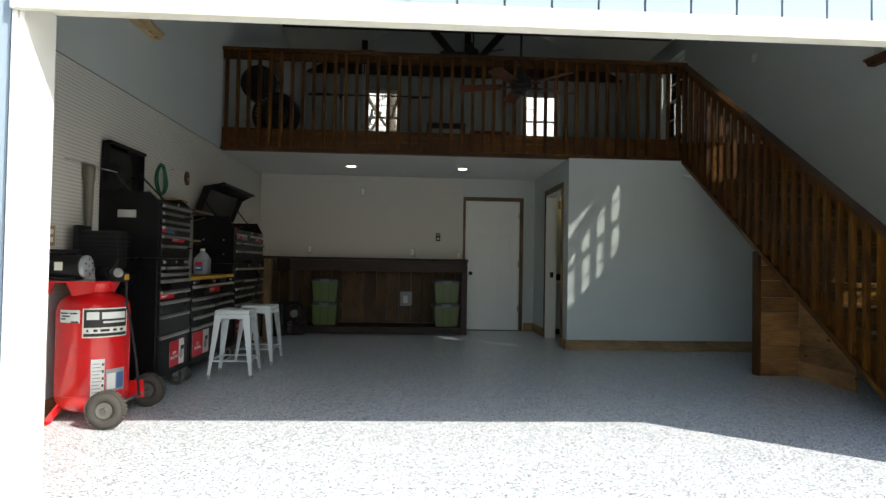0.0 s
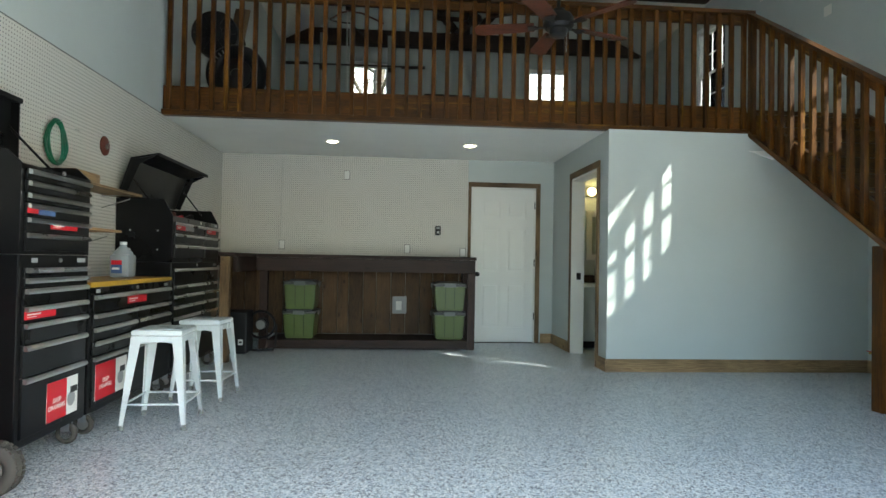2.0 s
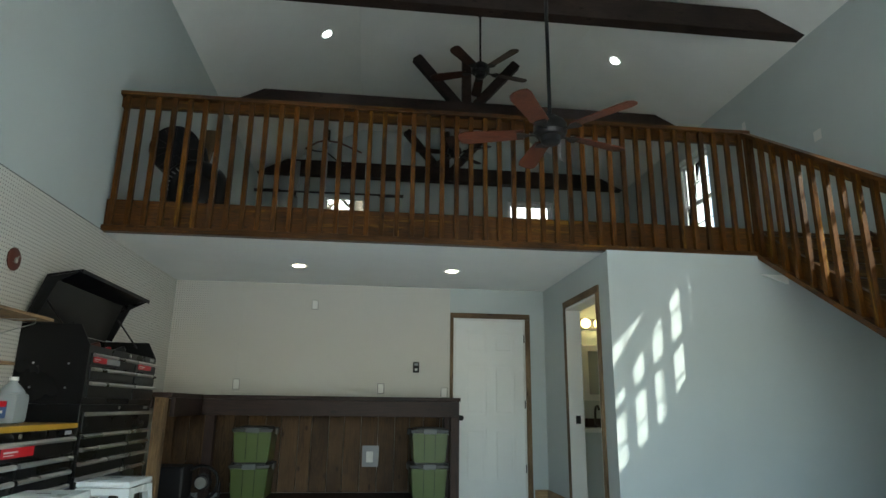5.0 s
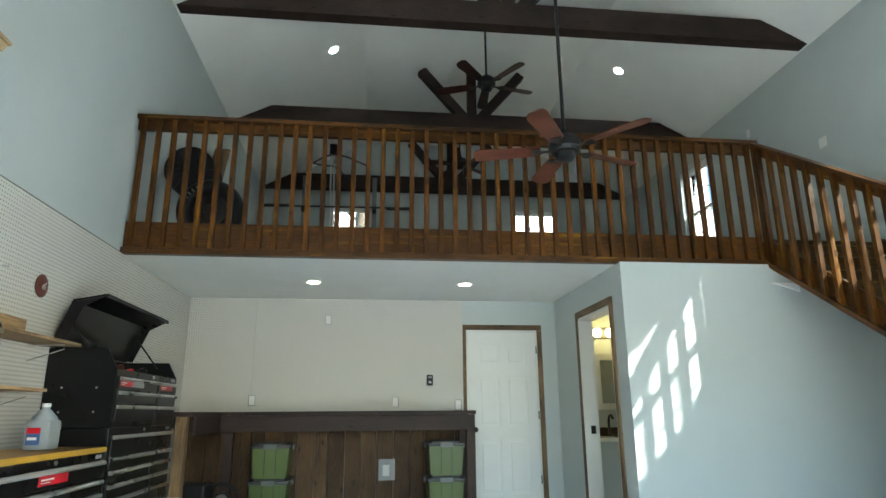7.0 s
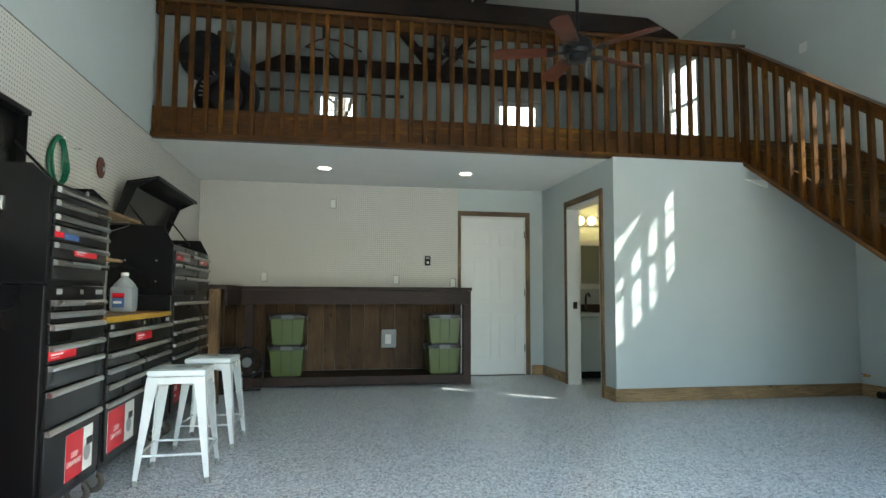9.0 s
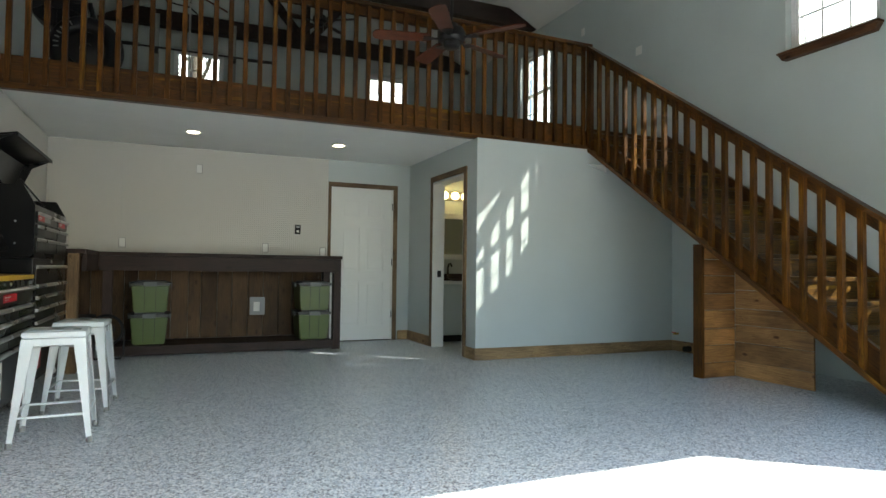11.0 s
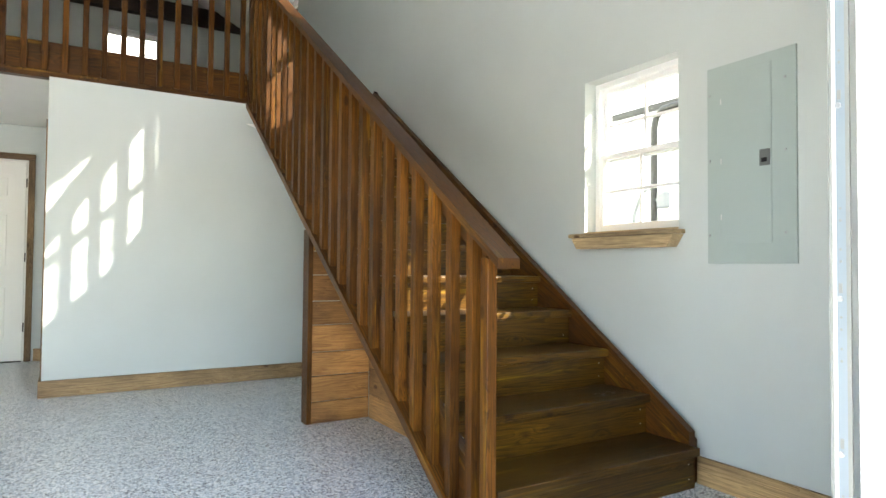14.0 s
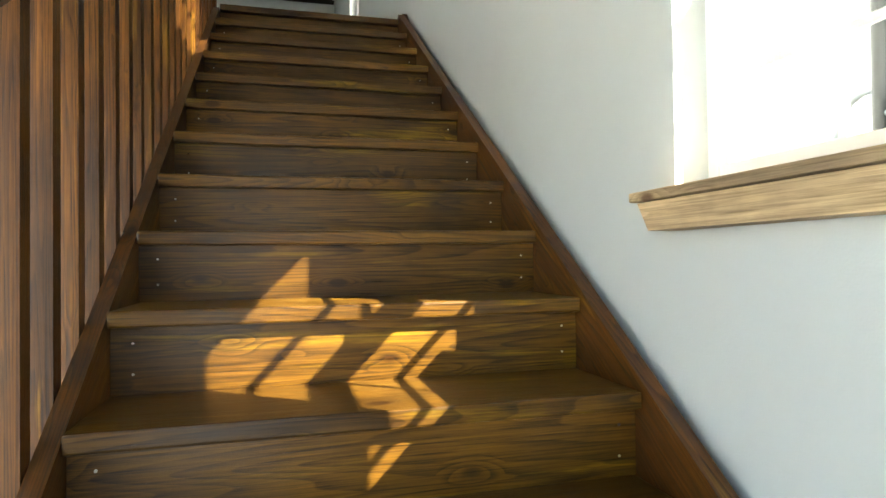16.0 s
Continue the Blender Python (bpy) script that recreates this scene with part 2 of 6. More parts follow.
VINYL = paint("white_vinyl", (0.82, 0.83, 0.83), 0.35, grain=40, depth=0.03, stain=0.02)
SIDING = paint("blue_grey_siding", (0.30, 0.38, 0.46), 0.65, grain=50, depth=0.3, stain=0.08)
STEELBLACK = paint("black_powder_coat", (0.0055, 0.0055, 0.006), 0.30, grain=220, depth=0.08, stain=0.2, spec=0.20)
BLACK = paint("black_plastic", (0.011, 0.011, 0.012), 0.45, grain=120, stain=0.2, spec=0.2)
IRON = paint("dark_iron", (0.025, 0.024, 0.024), 0.4, 0.6, grain=90)
RUBBER = paint("grey_rubber", (0.055, 0.050, 0.043), 0.8, grain=60, depth=0.4, stain=0.2)
CHROME = paint("brushed_aluminium", (0.62, 0.62, 0.61), 0.3, 1.0, grain=150, depth=0.06, stain=0.05)
TRACKSTEEL = paint("track_zinc", (0.20, 0.245, 0.28), 0.42, 0.1, grain=30, depth=0.05, stain=0.08)
ZINC = paint("zinc_screw", (0.36, 0.38, 0.39), 0.35, 0.3, stain=0.1)
# grey for paw dust, and for parts washed out by window glare
GLARE_DUST_GREY = paint("glare_and_dust_grey", (0.26, 0.28, 0.30), 0.5, stain=0.1)
DULLRED = paint("dull_red_box", (0.16, 0.010, 0.012), 0.5, stain=0.1)
MUDSTEEL = paint("dusty_steel", (0.12, 0.115, 0.105), 0.6, 0.2, grain=50, stain=0.25)
GALV = paint("galvanised_steel", (0.60, 0.63, 0.66), 0.35, 0.9, grain=30, depth=0.05, stain=0.1)
REDPAINT = paint("red_tank_enamel", (0.62, 0.010, 0.012), 0.24, grain=40, depth=0.03, stain=0.1, coat=0.5)
REDTAG = paint("red_sticker", (0.55, 0.008, 0.02), 0.4, stain=0.05)
WHITETAG = paint("white_sticker", (0.75, 0.75, 0.72), 0.45, stain=0.04)
GREYTAG = paint("grey_sticker", (0.30, 0.31, 0.32), 0.45, stain=0.05)
BLUETAG = paint("blue_sticker", (0.06, 0.12, 0.27), 0.45, stain=0.05)
INK = paint("black_ink", (0.015, 0.015, 0.015), 0.5, stain=0.05)
STOOLW = paint("white_enamel_steel", (0.68, 0.73, 0.735), 0.3, grain=30, depth=0.04, stain=0.05)
GREEN = paint("olive_green_plastic", (0.085, 0.122, 0.025), 0.38, grain=60, depth=0.05, stain=0.08)
LIDGREY = paint("dark_grey_lid", (0.035, 0.036, 0.035), 0.4, stain=0.1)
PIPEGREY = paint("tarnished_pipe", (0.13, 0.12, 0.095), 0.5, 0.3, stain=0.2)
GREYPL = paint("grey_plastic", (0.20, 0.21, 0.20), 0.45, stain=0.08)
HOSE = paint("green_hose_plastic", (0.005, 0.11, 0.055), 0.35, stain=0.15)
MAPLE = paint("oiled_worktop", (0.40, 0.20, 0.045), 0.4, grain=30, stain=0.12)
YELLOW = paint("varnished_edge", (0.46, 0.27, 0.03), 0.35, grain=30, stain=0.1)
JUG = paint("milky_plastic", (0.27, 0.30, 0.31), 0.35, grain=20, stain=0.06)
RUST = paint("rust_red_disc", (0.10, 0.028, 0.018), 0.5, grain=60, stain=0.3)
PANEL = paint("grey_green_enamel", (0.36, 0.43, 0.42), 0.38, grain=160, depth=0.12, stain=0.03)
PANELLATCH = paint("dark_grey_latch", (0.12, 0.13, 0.13), 0.4)
BLADE = timber("fan_blade_wood", (0.055, 0.016, 0.010), (0.14, 0.045, 0.024), "X", 0.35)
BLADE_DARK = timber("dark_fan_blade", (0.022, 0.010, 0.008), (0.06, 0.024, 0.016), "X", 0.4)
# wall grey made lighter and a little warmer to carry lamplight
LAMPLIT_WALL = paint("lamplit_bath_wall", (0.56, 0.60, 0.58), 0.6, grain=180, depth=0.2, stain=0.03)
# unseen drive and lawn, both paled to throw more light inside
CONCRETE = paint("driveway_concrete", (0.56, 0.55, 0.52), 0.85, grain=35, depth=0.5, stain=0.12)
GRASS = paint("pale_bounce_lawn", (0.27, 0.24, 0.14), 0.9, grain=25, depth=0.8, stain=0.35)
TRUCK = paint("white_trailer_skin", (0.78, 0.79, 0.80), 0.3, grain=20, depth=0.03, stain=0.03)
BARK = paint("grey_bark", (0.16, 0.13, 0.10), 0.9, grain=40, depth=0.8, stain=0.3)
# pane tints set how strong the sun patches fall, weaker through GLASS
GLASS = glass("window_glass", (0.68, 0.69, 0.68))
CLEAR = glass("clear_window_glass", (0.86, 0.87, 0.86))
CAN_WARM = glow("warm_can_lens", (1.0, 0.84, 0.60), 5.0)
CAN_COOL = glow("cool_can_lens", (0.93, 0.97, 1.0), 11.0)
BULB = glow("frosted_bulb", (1.0, 0.74, 0.30), 2.4)
MIRROR, _t, _b = nodes_of("mirror_silver")
_b.inputs["Base Color"].default_value, _b.inputs["Metallic"].default_value, _b.inputs["Roughness"].default_value = (0.85, 0.86, 0.86, 1), 1.0, 0.02

# ---- building helpers ----
def box(bm, x0, y0, z0, x1, y1, z1, bevel=0.0):
    """A box between two corners, its edges rounded by bevel."""
    m = Matrix.Translation(((x0 + x1) / 2, (y0 + y1) / 2, (z0 + z1) / 2)) @ Matrix.Diagonal((abs(x1 - x0), abs(y1 - y0), abs(z1 - z0), 1))
    r = bmesh.ops.create_cube(bm, size=1, matrix=m)
    if bevel:
        edges = {e for v in r["verts"] for e in v.link_edges}
        bmesh.ops.bevel(bm, geom=list(edges), offset=bevel, segments=2, profile=0.6, affect="EDGES")
    return bm


def bar(bm, p, q, w, h, up=(0, 0, 1), bevel=0.0):
    """A square-cut bar from p to q, w across and h along up."""
    p, q = Vector(p), Vector(q)
    d = (q - p).normalized()
    s = d.cross(Vector(up)).normalized()
    u = s.cross(d)
    mid = (p + q) / 2
    m = Matrix(((s.x * w, d.x * (q - p).length, u.x * h, mid.x), (s.y * w, d.y * (q - p).length, u.y * h, mid.y), (s.z * w, d.z * (q - p).length, u.z * h, mid.z), (0, 0, 0, 1)))
    r = bmesh.ops.create_cube(bm, size=1, matrix=m)
    if bevel:
        edges = {e for v in r["verts"] for e in v.link_edges}
        bmesh.ops.bevel(bm, geom=list(edges), offset=bevel, segments=1, affect="EDGES")
    return bm


def rod(bm, p, q, r, r2=None, seg=14, caps=True):
    p, q = Vector(p), Vector(q)
    m = Matrix.Translation((p + q) / 2) @ (q - p).to_track_quat("Z", "Y").to_matrix().to_4x4()
    bmesh.ops.create_cone(bm, cap_ends=caps, segments=seg, radius1=r, radius2=r if r2 is None else r2, depth=(q - p).length, matrix=m)
    return bm


def lathe(bm, profile, centre, axis="Z", seg=24):
    """A turned shape from (radius, height) pairs about an axis through centre."""
    c = Vector(centre)
    rings = []
    for r, h in profile:
        ring = []
        for k in range(seg):
            a = 2 * math.pi * k / seg
            o = {"Z": (r * math.cos(a), r * math.sin(a), h), "X": (h, r * math.cos(a), r * math.sin(a)), "Y": (r * math.sin(a), h, r * math.cos(a))}[axis]
            ring.append(bm.verts.new(c + Vector(o)))
        rings.append(ring)
    for a, b in zip(rings, rings[1:]):
        for k in range(seg):
            bm.faces.new((a[k], a[(k + 1) % seg], b[(k + 1) % seg], b[k]))
    bm.faces.new(list(reversed(rings[0])))
    bm.faces.new(rings[-1])
    return bm


def prism(bm, pts, axis, a, b):
    """An outline in the two other axes, drawn out from a to b along axis."""
    def at(p, w):
        return {"X": (w, p[0], p[1]), "Y": (p[0], w, p[1]), "Z": (p[0], p[1], w)}[axis]
    lo = [bm.verts.new(at(p, a)) for p in pts]
    hi = [bm.verts.new(at(p, b)) for p in pts]
    n = len(pts)
    for k in range(n):
        bm.faces.new((lo[k], lo[(k + 1) % n], hi[(k + 1) % n], hi[k]))
    bm.faces.new(list(reversed(lo)))
    bm.faces.new(hi)
    bmesh.ops.recalc_face_normals(bm, faces=bm.faces)
    return bm


def tube(bm, pts, r, seg=8):
    """A round tube through points."""
    pts = [Vector(p) for p in pts]
    rings = []
    for k, p in enumerate(pts):
        d = (pts[min(k + 1, len(pts) - 1)] - pts[max(k - 1, 0)]).normalized()
        s = d.cross(Vector((0.13, 0.27, 0.95))).normalized()
        u = d.cross(s)
        rings.append([bm.verts.new(p + r * (math.cos(2 * math.pi * j / seg) * s + math.sin(2 * math.pi * j / seg) * u)) for j in range(seg)])
    for a, b in zip(rings, rings[1:]):
        for j in range(seg):
            bm.faces.new((a[j], a[(j + 1) % seg], b[(j + 1) % seg], b[j]))
    bm.faces.new(list(reversed(rings[0])))
    bm.faces.new(rings[-1])
    return bm


def torus(bm, centre, axis, big, small, seg=36, sub=12, squash=1.0):
    c = Vector(centre)
    rings = []
    for k in range(seg):
        a = 2 * math.pi * k / seg
        ring = []
        for j in range(sub):
            e = 2 * math.pi * j / sub
            r, h = big + small * math.cos(e), small * squash * math.sin(e)
            o = {"X": (h, r * math.cos(a), r * math.sin(a)), "Y": (r * math.cos(a), h, r * math.sin(a)), "Z": (r * math.cos(a), r * math.sin(a), h)}[axis]
            ring.append(bm.verts.new(c + Vector(o)))
        rings.append(ring)
    for k in range(seg):
        a, b = rings[k], rings[(k + 1) % seg]
        for j in range(sub):
            bm.faces.new((a[j], b[j], b[(j + 1) % sub], a[(j + 1) % sub]))
    bmesh.ops.recalc_face_normals(bm, faces=bm.faces)
    return bm


def slab(bm, axis, a, b, us, vs, holes=()):
    """A wall between axis = a and b over the ranges us and vs, with rectangular holes (u0, u1, v0, v1) right through."""
    U = sorted({*us, *(h[0] for h in holes), *(h[1] for h in holes)})
    V = sorted({*vs, *(h[2] for h in holes), *(h[3] for h in holes)})
    U, V = [u for u in U if us[0] <= u <= us[1]], [v for v in V if vs[0] <= v <= vs[1]]
    def solid(i, j):
        if not (0 <= i < len(U) - 1 and 0 <= j < len(V) - 1):
            return False
        cu, cv = (U[i] + U[i + 1]) / 2, (V[j] + V[j + 1]) / 2
        return not any(h[0] < cu < h[1] and h[2] < cv < h[3] for h in holes)
    cache = {}
    def vert(w, i, j):
        if (w, i, j) not in cache:
            u, v = U[i], V[j]
            cache[w, i, j] = bm.verts.new({"X": (w, u, v), "Y": (u, w, v), "Z": (u, v, w)}[axis])
        return cache[w, i, j]
    for i in range(len(U) - 1):
        for j in range(len(V) - 1):
            if not solid(i, j):
                continue
            for w in (a, b):
                bm.faces.new([vert(w, *k) for k in ((i, j), (i + 1, j), (i + 1, j + 1), (i, j + 1))])
            for di, dj, k0, k1 in ((-1, 0, (i, j), (i, j + 1)), (1, 0, (i + 1, j), (i + 1, j + 1)), (0, -1, (i, j), (i + 1, j)), (0, 1, (i, j + 1), (i + 1, j + 1))):
                if not solid(i + di, j + dj):
                    bm.faces.new((vert(a, *k0), vert(a, *k1), vert(b, *k1), vert(b, *k0)))
    bmesh.ops.recalc_face_normals(bm, faces=bm.faces)
    return bm


def B():
    return bmesh.new()


def mesh_of(name, bm, material, smooth=None, at=(0, 0, 0)):
    bmesh.ops.translate(bm, vec=-Vector(at), verts=bm.verts)
    me = bpy.data.meshes.new(name)
    bm.to_mesh(me)
    bm.free()
    me.materials.append(material)
    if smooth:
        me.shade_smooth()
        me.set_sharp_from_angle(angle=radians(smooth))
    return me


def base_of(ob):
    v = Vector((0, 0, 0))
    while ob:
        v += ob.location
        ob = ob.parent
    return v


def thing(name, at, label, category, group=""):
    """An Empty at a thing's base; its parts are laid out in world metres."""
    ob = tagged(new(name), label, category, group)
    ob.empty_display_size = 0.1
    ob.location = at
    return ob


def part(name, bm, material, parent, label="", smooth=None):
    ob = new(name, mesh_of(name, bm, material, smooth, base_of(parent)))
    ob.parent = parent
    if label:
        ob["label"] = label
    return ob


def whole(name, bm, material, at, label, category, smooth=None, group="", kind=""):
    """A thing of one mesh."""
    ob = new(name, mesh_of(name, bm, material, smooth, at))
    ob.location = at
    return tagged(ob, label, category, group, kind)


def structure(name, bm, material, label, category, smooth=None):
    return whole(name, bm, material, (0, 0, 0), label, category, smooth, kind="structure")


def piece(name, me, parent, at):
    """One more object on a shared mesh, under its thing."""
    ob = new(name, me)
    ob.parent = parent
    ob.location = Vector(at) - base_of(parent)
    return ob


# ---- the plan ----
L, R = -2.31, 4.67            # side walls
FRONT_OUT, FRONT = 3.47, 3.64  # front wall
BACK = 10.47                  # back wall under the loft
BATH_X, BATH_Y = 1.96, 8.40   # corner of the washroom
LOFT_Y = 8.47                 # face of the loft's beam
LOFT_Z, CEIL_Z = 2.62, 2.375  # loft floor, ceiling under it
FAR = 14.32                   # gable wall of the loft
EAVE, FLAT = 5.12, 6.16       # ceiling at the walls, flat middle
MID = 1.19                    # ridge line
DOOR_L, DOOR_R, DOOR_H = -1.555, 3.535, 2.10
RISE, GOING, NOSE1 = 0.187, 0.2769, 4.81
WIN_LOW = (4.985, 5.625, 1.178, 2.05)
WIN_UP = (5.93, 6.84, 3.19, 4.52)
WIN_LOFT = (11.15, 12.10, 3.34, 4.80)
WIN_LEFT = (5.58, 6.45, 3.06, 4.52)

# ground outside and floor
bm = slab(B(), "Z", -0.30, -0.06, (-400, 400), (-400, 400), [(L - 0.1, R + 0.1, FRONT_OUT, FAR + 0.1)])
structure("ground", bm, GRASS, "wide unseen lawn, kept pale to bounce light", "lawn")
structure("driveway", box(B(), -2.6, -9.0, -0.058, 5.0, FRONT_OUT - 0.002, -0.012), CONCRETE, "concrete driveway, lightened to bounce light indoors", "driveway")
structure("floor", box(B(), L - 0.17, FRONT_OUT, -0.2, R + 0.17, FAR + 0.17, 0), FLOOR, "grey, white and blue flake epoxy garage floor", "floor")

# side walls, front and far walls
structure("wall_left", slab(B(), "X", L - 0.17, L, (FRONT, FAR), (0.001, EAVE + 0.25), [WIN_LEFT]), WALL, "tall pale grey painted side wall", "wall")
structure("wall_right", slab(B(), "X", R, R + 0.17, (FRONT, FAR), (0.001, EAVE + 0.25), [WIN_LOW, WIN_UP, WIN_LOFT]), WALL, "tall pale grey painted wall with three windows", "wall")
bm = slab(B(), "Y", FRONT_OUT + 0.02, FRONT, (L - 0.17, R + 0.17), (0.001, EAVE + 0.25), [(DOOR_L - 0.021, DOOR_R + 0.021, -1, DOOR_H + 0.021)])
prism(bm, [(L - 0.17, EAVE + 0.25), (R + 0.17, EAVE + 0.25), (MID, EAVE + 2.2)], "Y", FRONT_OUT + 0.02, FRONT)
structure("wall_front", bm, WALL, "front wall with a wide garage door opening", "wall")
FAR_WINS = [(-1.10, -0.26, 3.60, 4.85), (2.41, 3.31, 3.60, 4.87)]
bm = slab(B(), "Y", FAR, FAR + 0.17, (L - 0.17, R + 0.17), (0.001, EAVE + 0.25), FAR_WINS)
prism(bm, [(L - 0.17, EAVE + 0.25), (R + 0.17, EAVE + 0.25), (MID, EAVE + 2.2)], "Y", FAR, FAR + 0.17)
structure("wall_gable", bm, WALL, "grey gable wall of the loft with two windows", "wall")
structure("wall_back", slab(B(), "Y", BACK, BACK + 0.12, (L, R), (0.001, CEIL_Z), [(0.865, 1.725, -1, 2.025)]), WALL, "grey back wall under the loft", "wall")

# vaulted ceiling with its roof
run = (FLAT - EAVE) / 0.55
prof = [(L, EAVE), (L + run, FLAT), (R - run, FLAT), (R, EAVE), (R + 0.35, EAVE), (R + 0.35, EAVE + 0.25), (MID, EAVE + 2.35), (L - 0.6, EAVE + 0.25), (L - 0.6, EAVE)]
structure("ceiling", prism(B(), prof, "Y", FRONT, FAR), CEIL, "white vaulted ceiling with a flat middle", "ceiling")
structure("ceiling_loft_underside", box(B(), L, LOFT_Y + 0.03, CEIL_Z, R, FAR, CEIL_Z + 0.03), CEIL, "flat white ceiling under the loft", "ceiling")
structure("floor_loft", box(B(), L, LOFT_Y + 0.04, CEIL_Z + 0.032, R, FAR, LOFT_Z), BARN_X, "brown loft floor, darkened to dim the loft", "floor")

# washroom walls
structure("wall_bath_front", slab(B(), "Y", BATH_Y, BATH_Y + 0.11, (BATH_X, R), (0.001, CEIL_Z)), WALL, "pale grey-blue wall beside the stairs", "wall")
BD0, BD1, BDH = 8.70, 9.60, 2.03
structure("wall_bath_side", slab(B(), "X", BATH_X, BATH_X + 0.11, (BATH_Y + 0.11, BACK), (0.001, CEIL_Z), [(BD0, BD1, -1, BDH)]), WALL, "grey washroom wall with a doorway", "wall")
structure("wall_bath_lining", box(B(), BATH_X + 0.112, BACK - 0.012, 0.001, R, BACK - 0.002, CEIL_Z), LAMPLIT_WALL, "washroom wall, paint tinted slightly for lamplight", "wall")

# exterior: casing round the door, siding
def casing():
    ob = tagged(thing("door_casing", (DOOR_L, FRONT_OUT, 0), "cream painted casing around the garage opening", "casing"), kind="structure")
    part("jamb_board", box(B(), DOOR_L - 0.02, FRONT_OUT - 0.03, 0, DOOR_L, FRONT + 0.02, DOOR_H), WHITE, ob)
    part("jamb_board", box(B(), DOOR_R, FRONT_OUT - 0.03, 0, DOOR_R + 0.02, FRONT + 0.02, DOOR_H), WHITE, ob)
    part("head_board", box(B(), DOOR_L - 0.02, FRONT_OUT - 0.03, DOOR_H, DOOR_R + 0.02, FRONT + 0.02, DOOR_H + 0.02), CREAM, ob)
    part("side_trim", box(B(), DOOR_L - 0.040, FRONT_OUT - 0.045, 0, DOOR_L - 0.022, FRONT_OUT - 0.002, 2.029, 0.004), WHITE, ob)
    part("side_trim", box(B(), DOOR_R + 0.022, FRONT_OUT - 0.045, 0, DOOR_R + 0.055, FRONT_OUT - 0.002, 2.029, 0.004), WHITE, ob)
    part("head_trim", box(B(), DOOR_L - 0.040, FRONT_OUT - 0.062, 2.03, DOOR_R + 0.055, FRONT_OUT - 0.032, 2.115, 0.004), CREAM, ob)


casing()
sid = tagged(thing("siding", (L, FRONT_OUT, 0), "blue-grey grooved board siding", "siding"), kind="structure")
board_side = mesh_of("board", box(B(), 0, -0.022, 0, 0.196, -0.002, 5.6), SIDING)
x = DOOR_L - 0.058 - 0.2 * 8 + 0.004
while x < DOOR_L - 0.22:
    piece("board", board_side, sid, (x, FRONT_OUT, 0))
    x += 0.2
x = DOOR_R + 0.058
while x < R + 0.3:
    piece("board", board_side, sid, (x, FRONT_OUT, 0))
    x += 0.2
board_top = mesh_of("board", box(B(), 0, -0.028, 0, 0.19, -0.002, 3.4), SIDING)
x = DOOR_L - 0.058
while x < DOOR_R:
    piece("board", board_top, sid, (x, FRONT_OUT, DOOR_H + 0.022))
    x += 0.2

# ---- windows ----
def window(name, plane, hole, sill, out=1, cols=2, rows=2, axis="X", pane_mat=None, slim=1.0):
    """A white sash window in a hole of a wall, with muntins and a wooden sill; plane is the inner wall face, out the way outside."""
    u0, u1, v0, v1 = hole
    def bx(bm, ua, ub, va, vb, wa, wb, bev=0.0):
        a, b = plane + out * wa, plane + out * wb
        lo, hi = min(a, b), max(a, b)
        return box(bm, lo, ua, va, hi, ub, vb, bev) if axis == "X" else box(bm, ua, lo, va, ub, hi, vb, bev)
    at = (plane, (u0 + u1) / 2, v0) if axis == "X" else ((u0 + u1) / 2, plane, v0)
    ob = tagged(thing(name, at, "white double-hung sash window with muntins" + (" and a wooden sill" if sill else ""), "window"), kind="structure")
    fr = B()
    f = 0.045 * slim
    for a in ((u0, u0 + f, v0, v1), (u1 - f, u1, v0, v1), (u0 + f, u1 - f, v0, v0 + f), (u0 + f, u1 - f, v1 - f, v1)):
        bx(fr, *a, 0.085, 0.165)
    part("window_frame", fr, VINYL, ob)
    mid = (v0 + v1) / 2
    for lo, hi, w in ((v0 + f, mid + 0.018, 0.09), (mid - 0.018, v1 - f, 0.125)):
        sash = B()
        s = 0.036 * slim
        a0, a1 = u0 + f, u1 - f
        for a in ((a0, a0 + s, lo, hi), (a1 - s, a1, lo, hi), (a0 + s, a1 - s, lo, lo + s), (a0 + s, a1 - s, hi - s, hi)):
            bx(sash, *a, w, w + 0.03)
        sa = part("sash", sash, VINYL, ob)
        mu = B()
        for k in range(1, cols):
            c = a0 + (a1 - a0) * k / cols
            bx(mu, c - 0.008, c + 0.008, lo + s, hi - s, w + 0.011, w + 0.02)
        for k in range(1, rows):
            c = lo + (hi - lo) * k / rows
            bx(mu, a0 + s, a1 - s, c - 0.008, c + 0.008, w + 0.010, w + 0.021)
        part("muntin", mu, VINYL, sa)
        pane = part("pane", bx(B(), a0 + s, a1 - s, lo + s, hi - s, w + 0.014, w + 0.017), pane_mat or GLASS, sa)
    if sill:
        part("window_sill", bx(B(), u0 - 0.04, u1 + 0.04, v0 - 0.022, v0 - 0.001, -0.09, -0.002, 0.004), sill, ob)
        part("sill_board", bx(B(), u0 + 0.001, u1 - 0.001, v0 + 0.0005, v0 + 0.012, 0.0, 0.084), sill, ob)
        ap = B()
        a, b = plane - out * 0.075, plane - out * 0.002
        prism(ap, [(u0 - 0.03, v0 - 0.024), (u1 + 0.03, v0 - 0.024), (u1 - 0.01, v0 - 0.085), (u0 + 0.01, v0 - 0.085)], axis, min(a, b), max(a, b))
        part("apron", ap, sill, ob)
    return ob


window("window_1", R, WIN_LOW, SILL_Y, pane_mat=CLEAR, slim=0.7)
window("window_2", R, WIN_UP, SILL_D, cols=3)
window("window_3", R, WIN_LOFT, SILL_D, cols=3)
window("window_4", L, WIN_LEFT, SILL_Y, out=-1, cols=3)
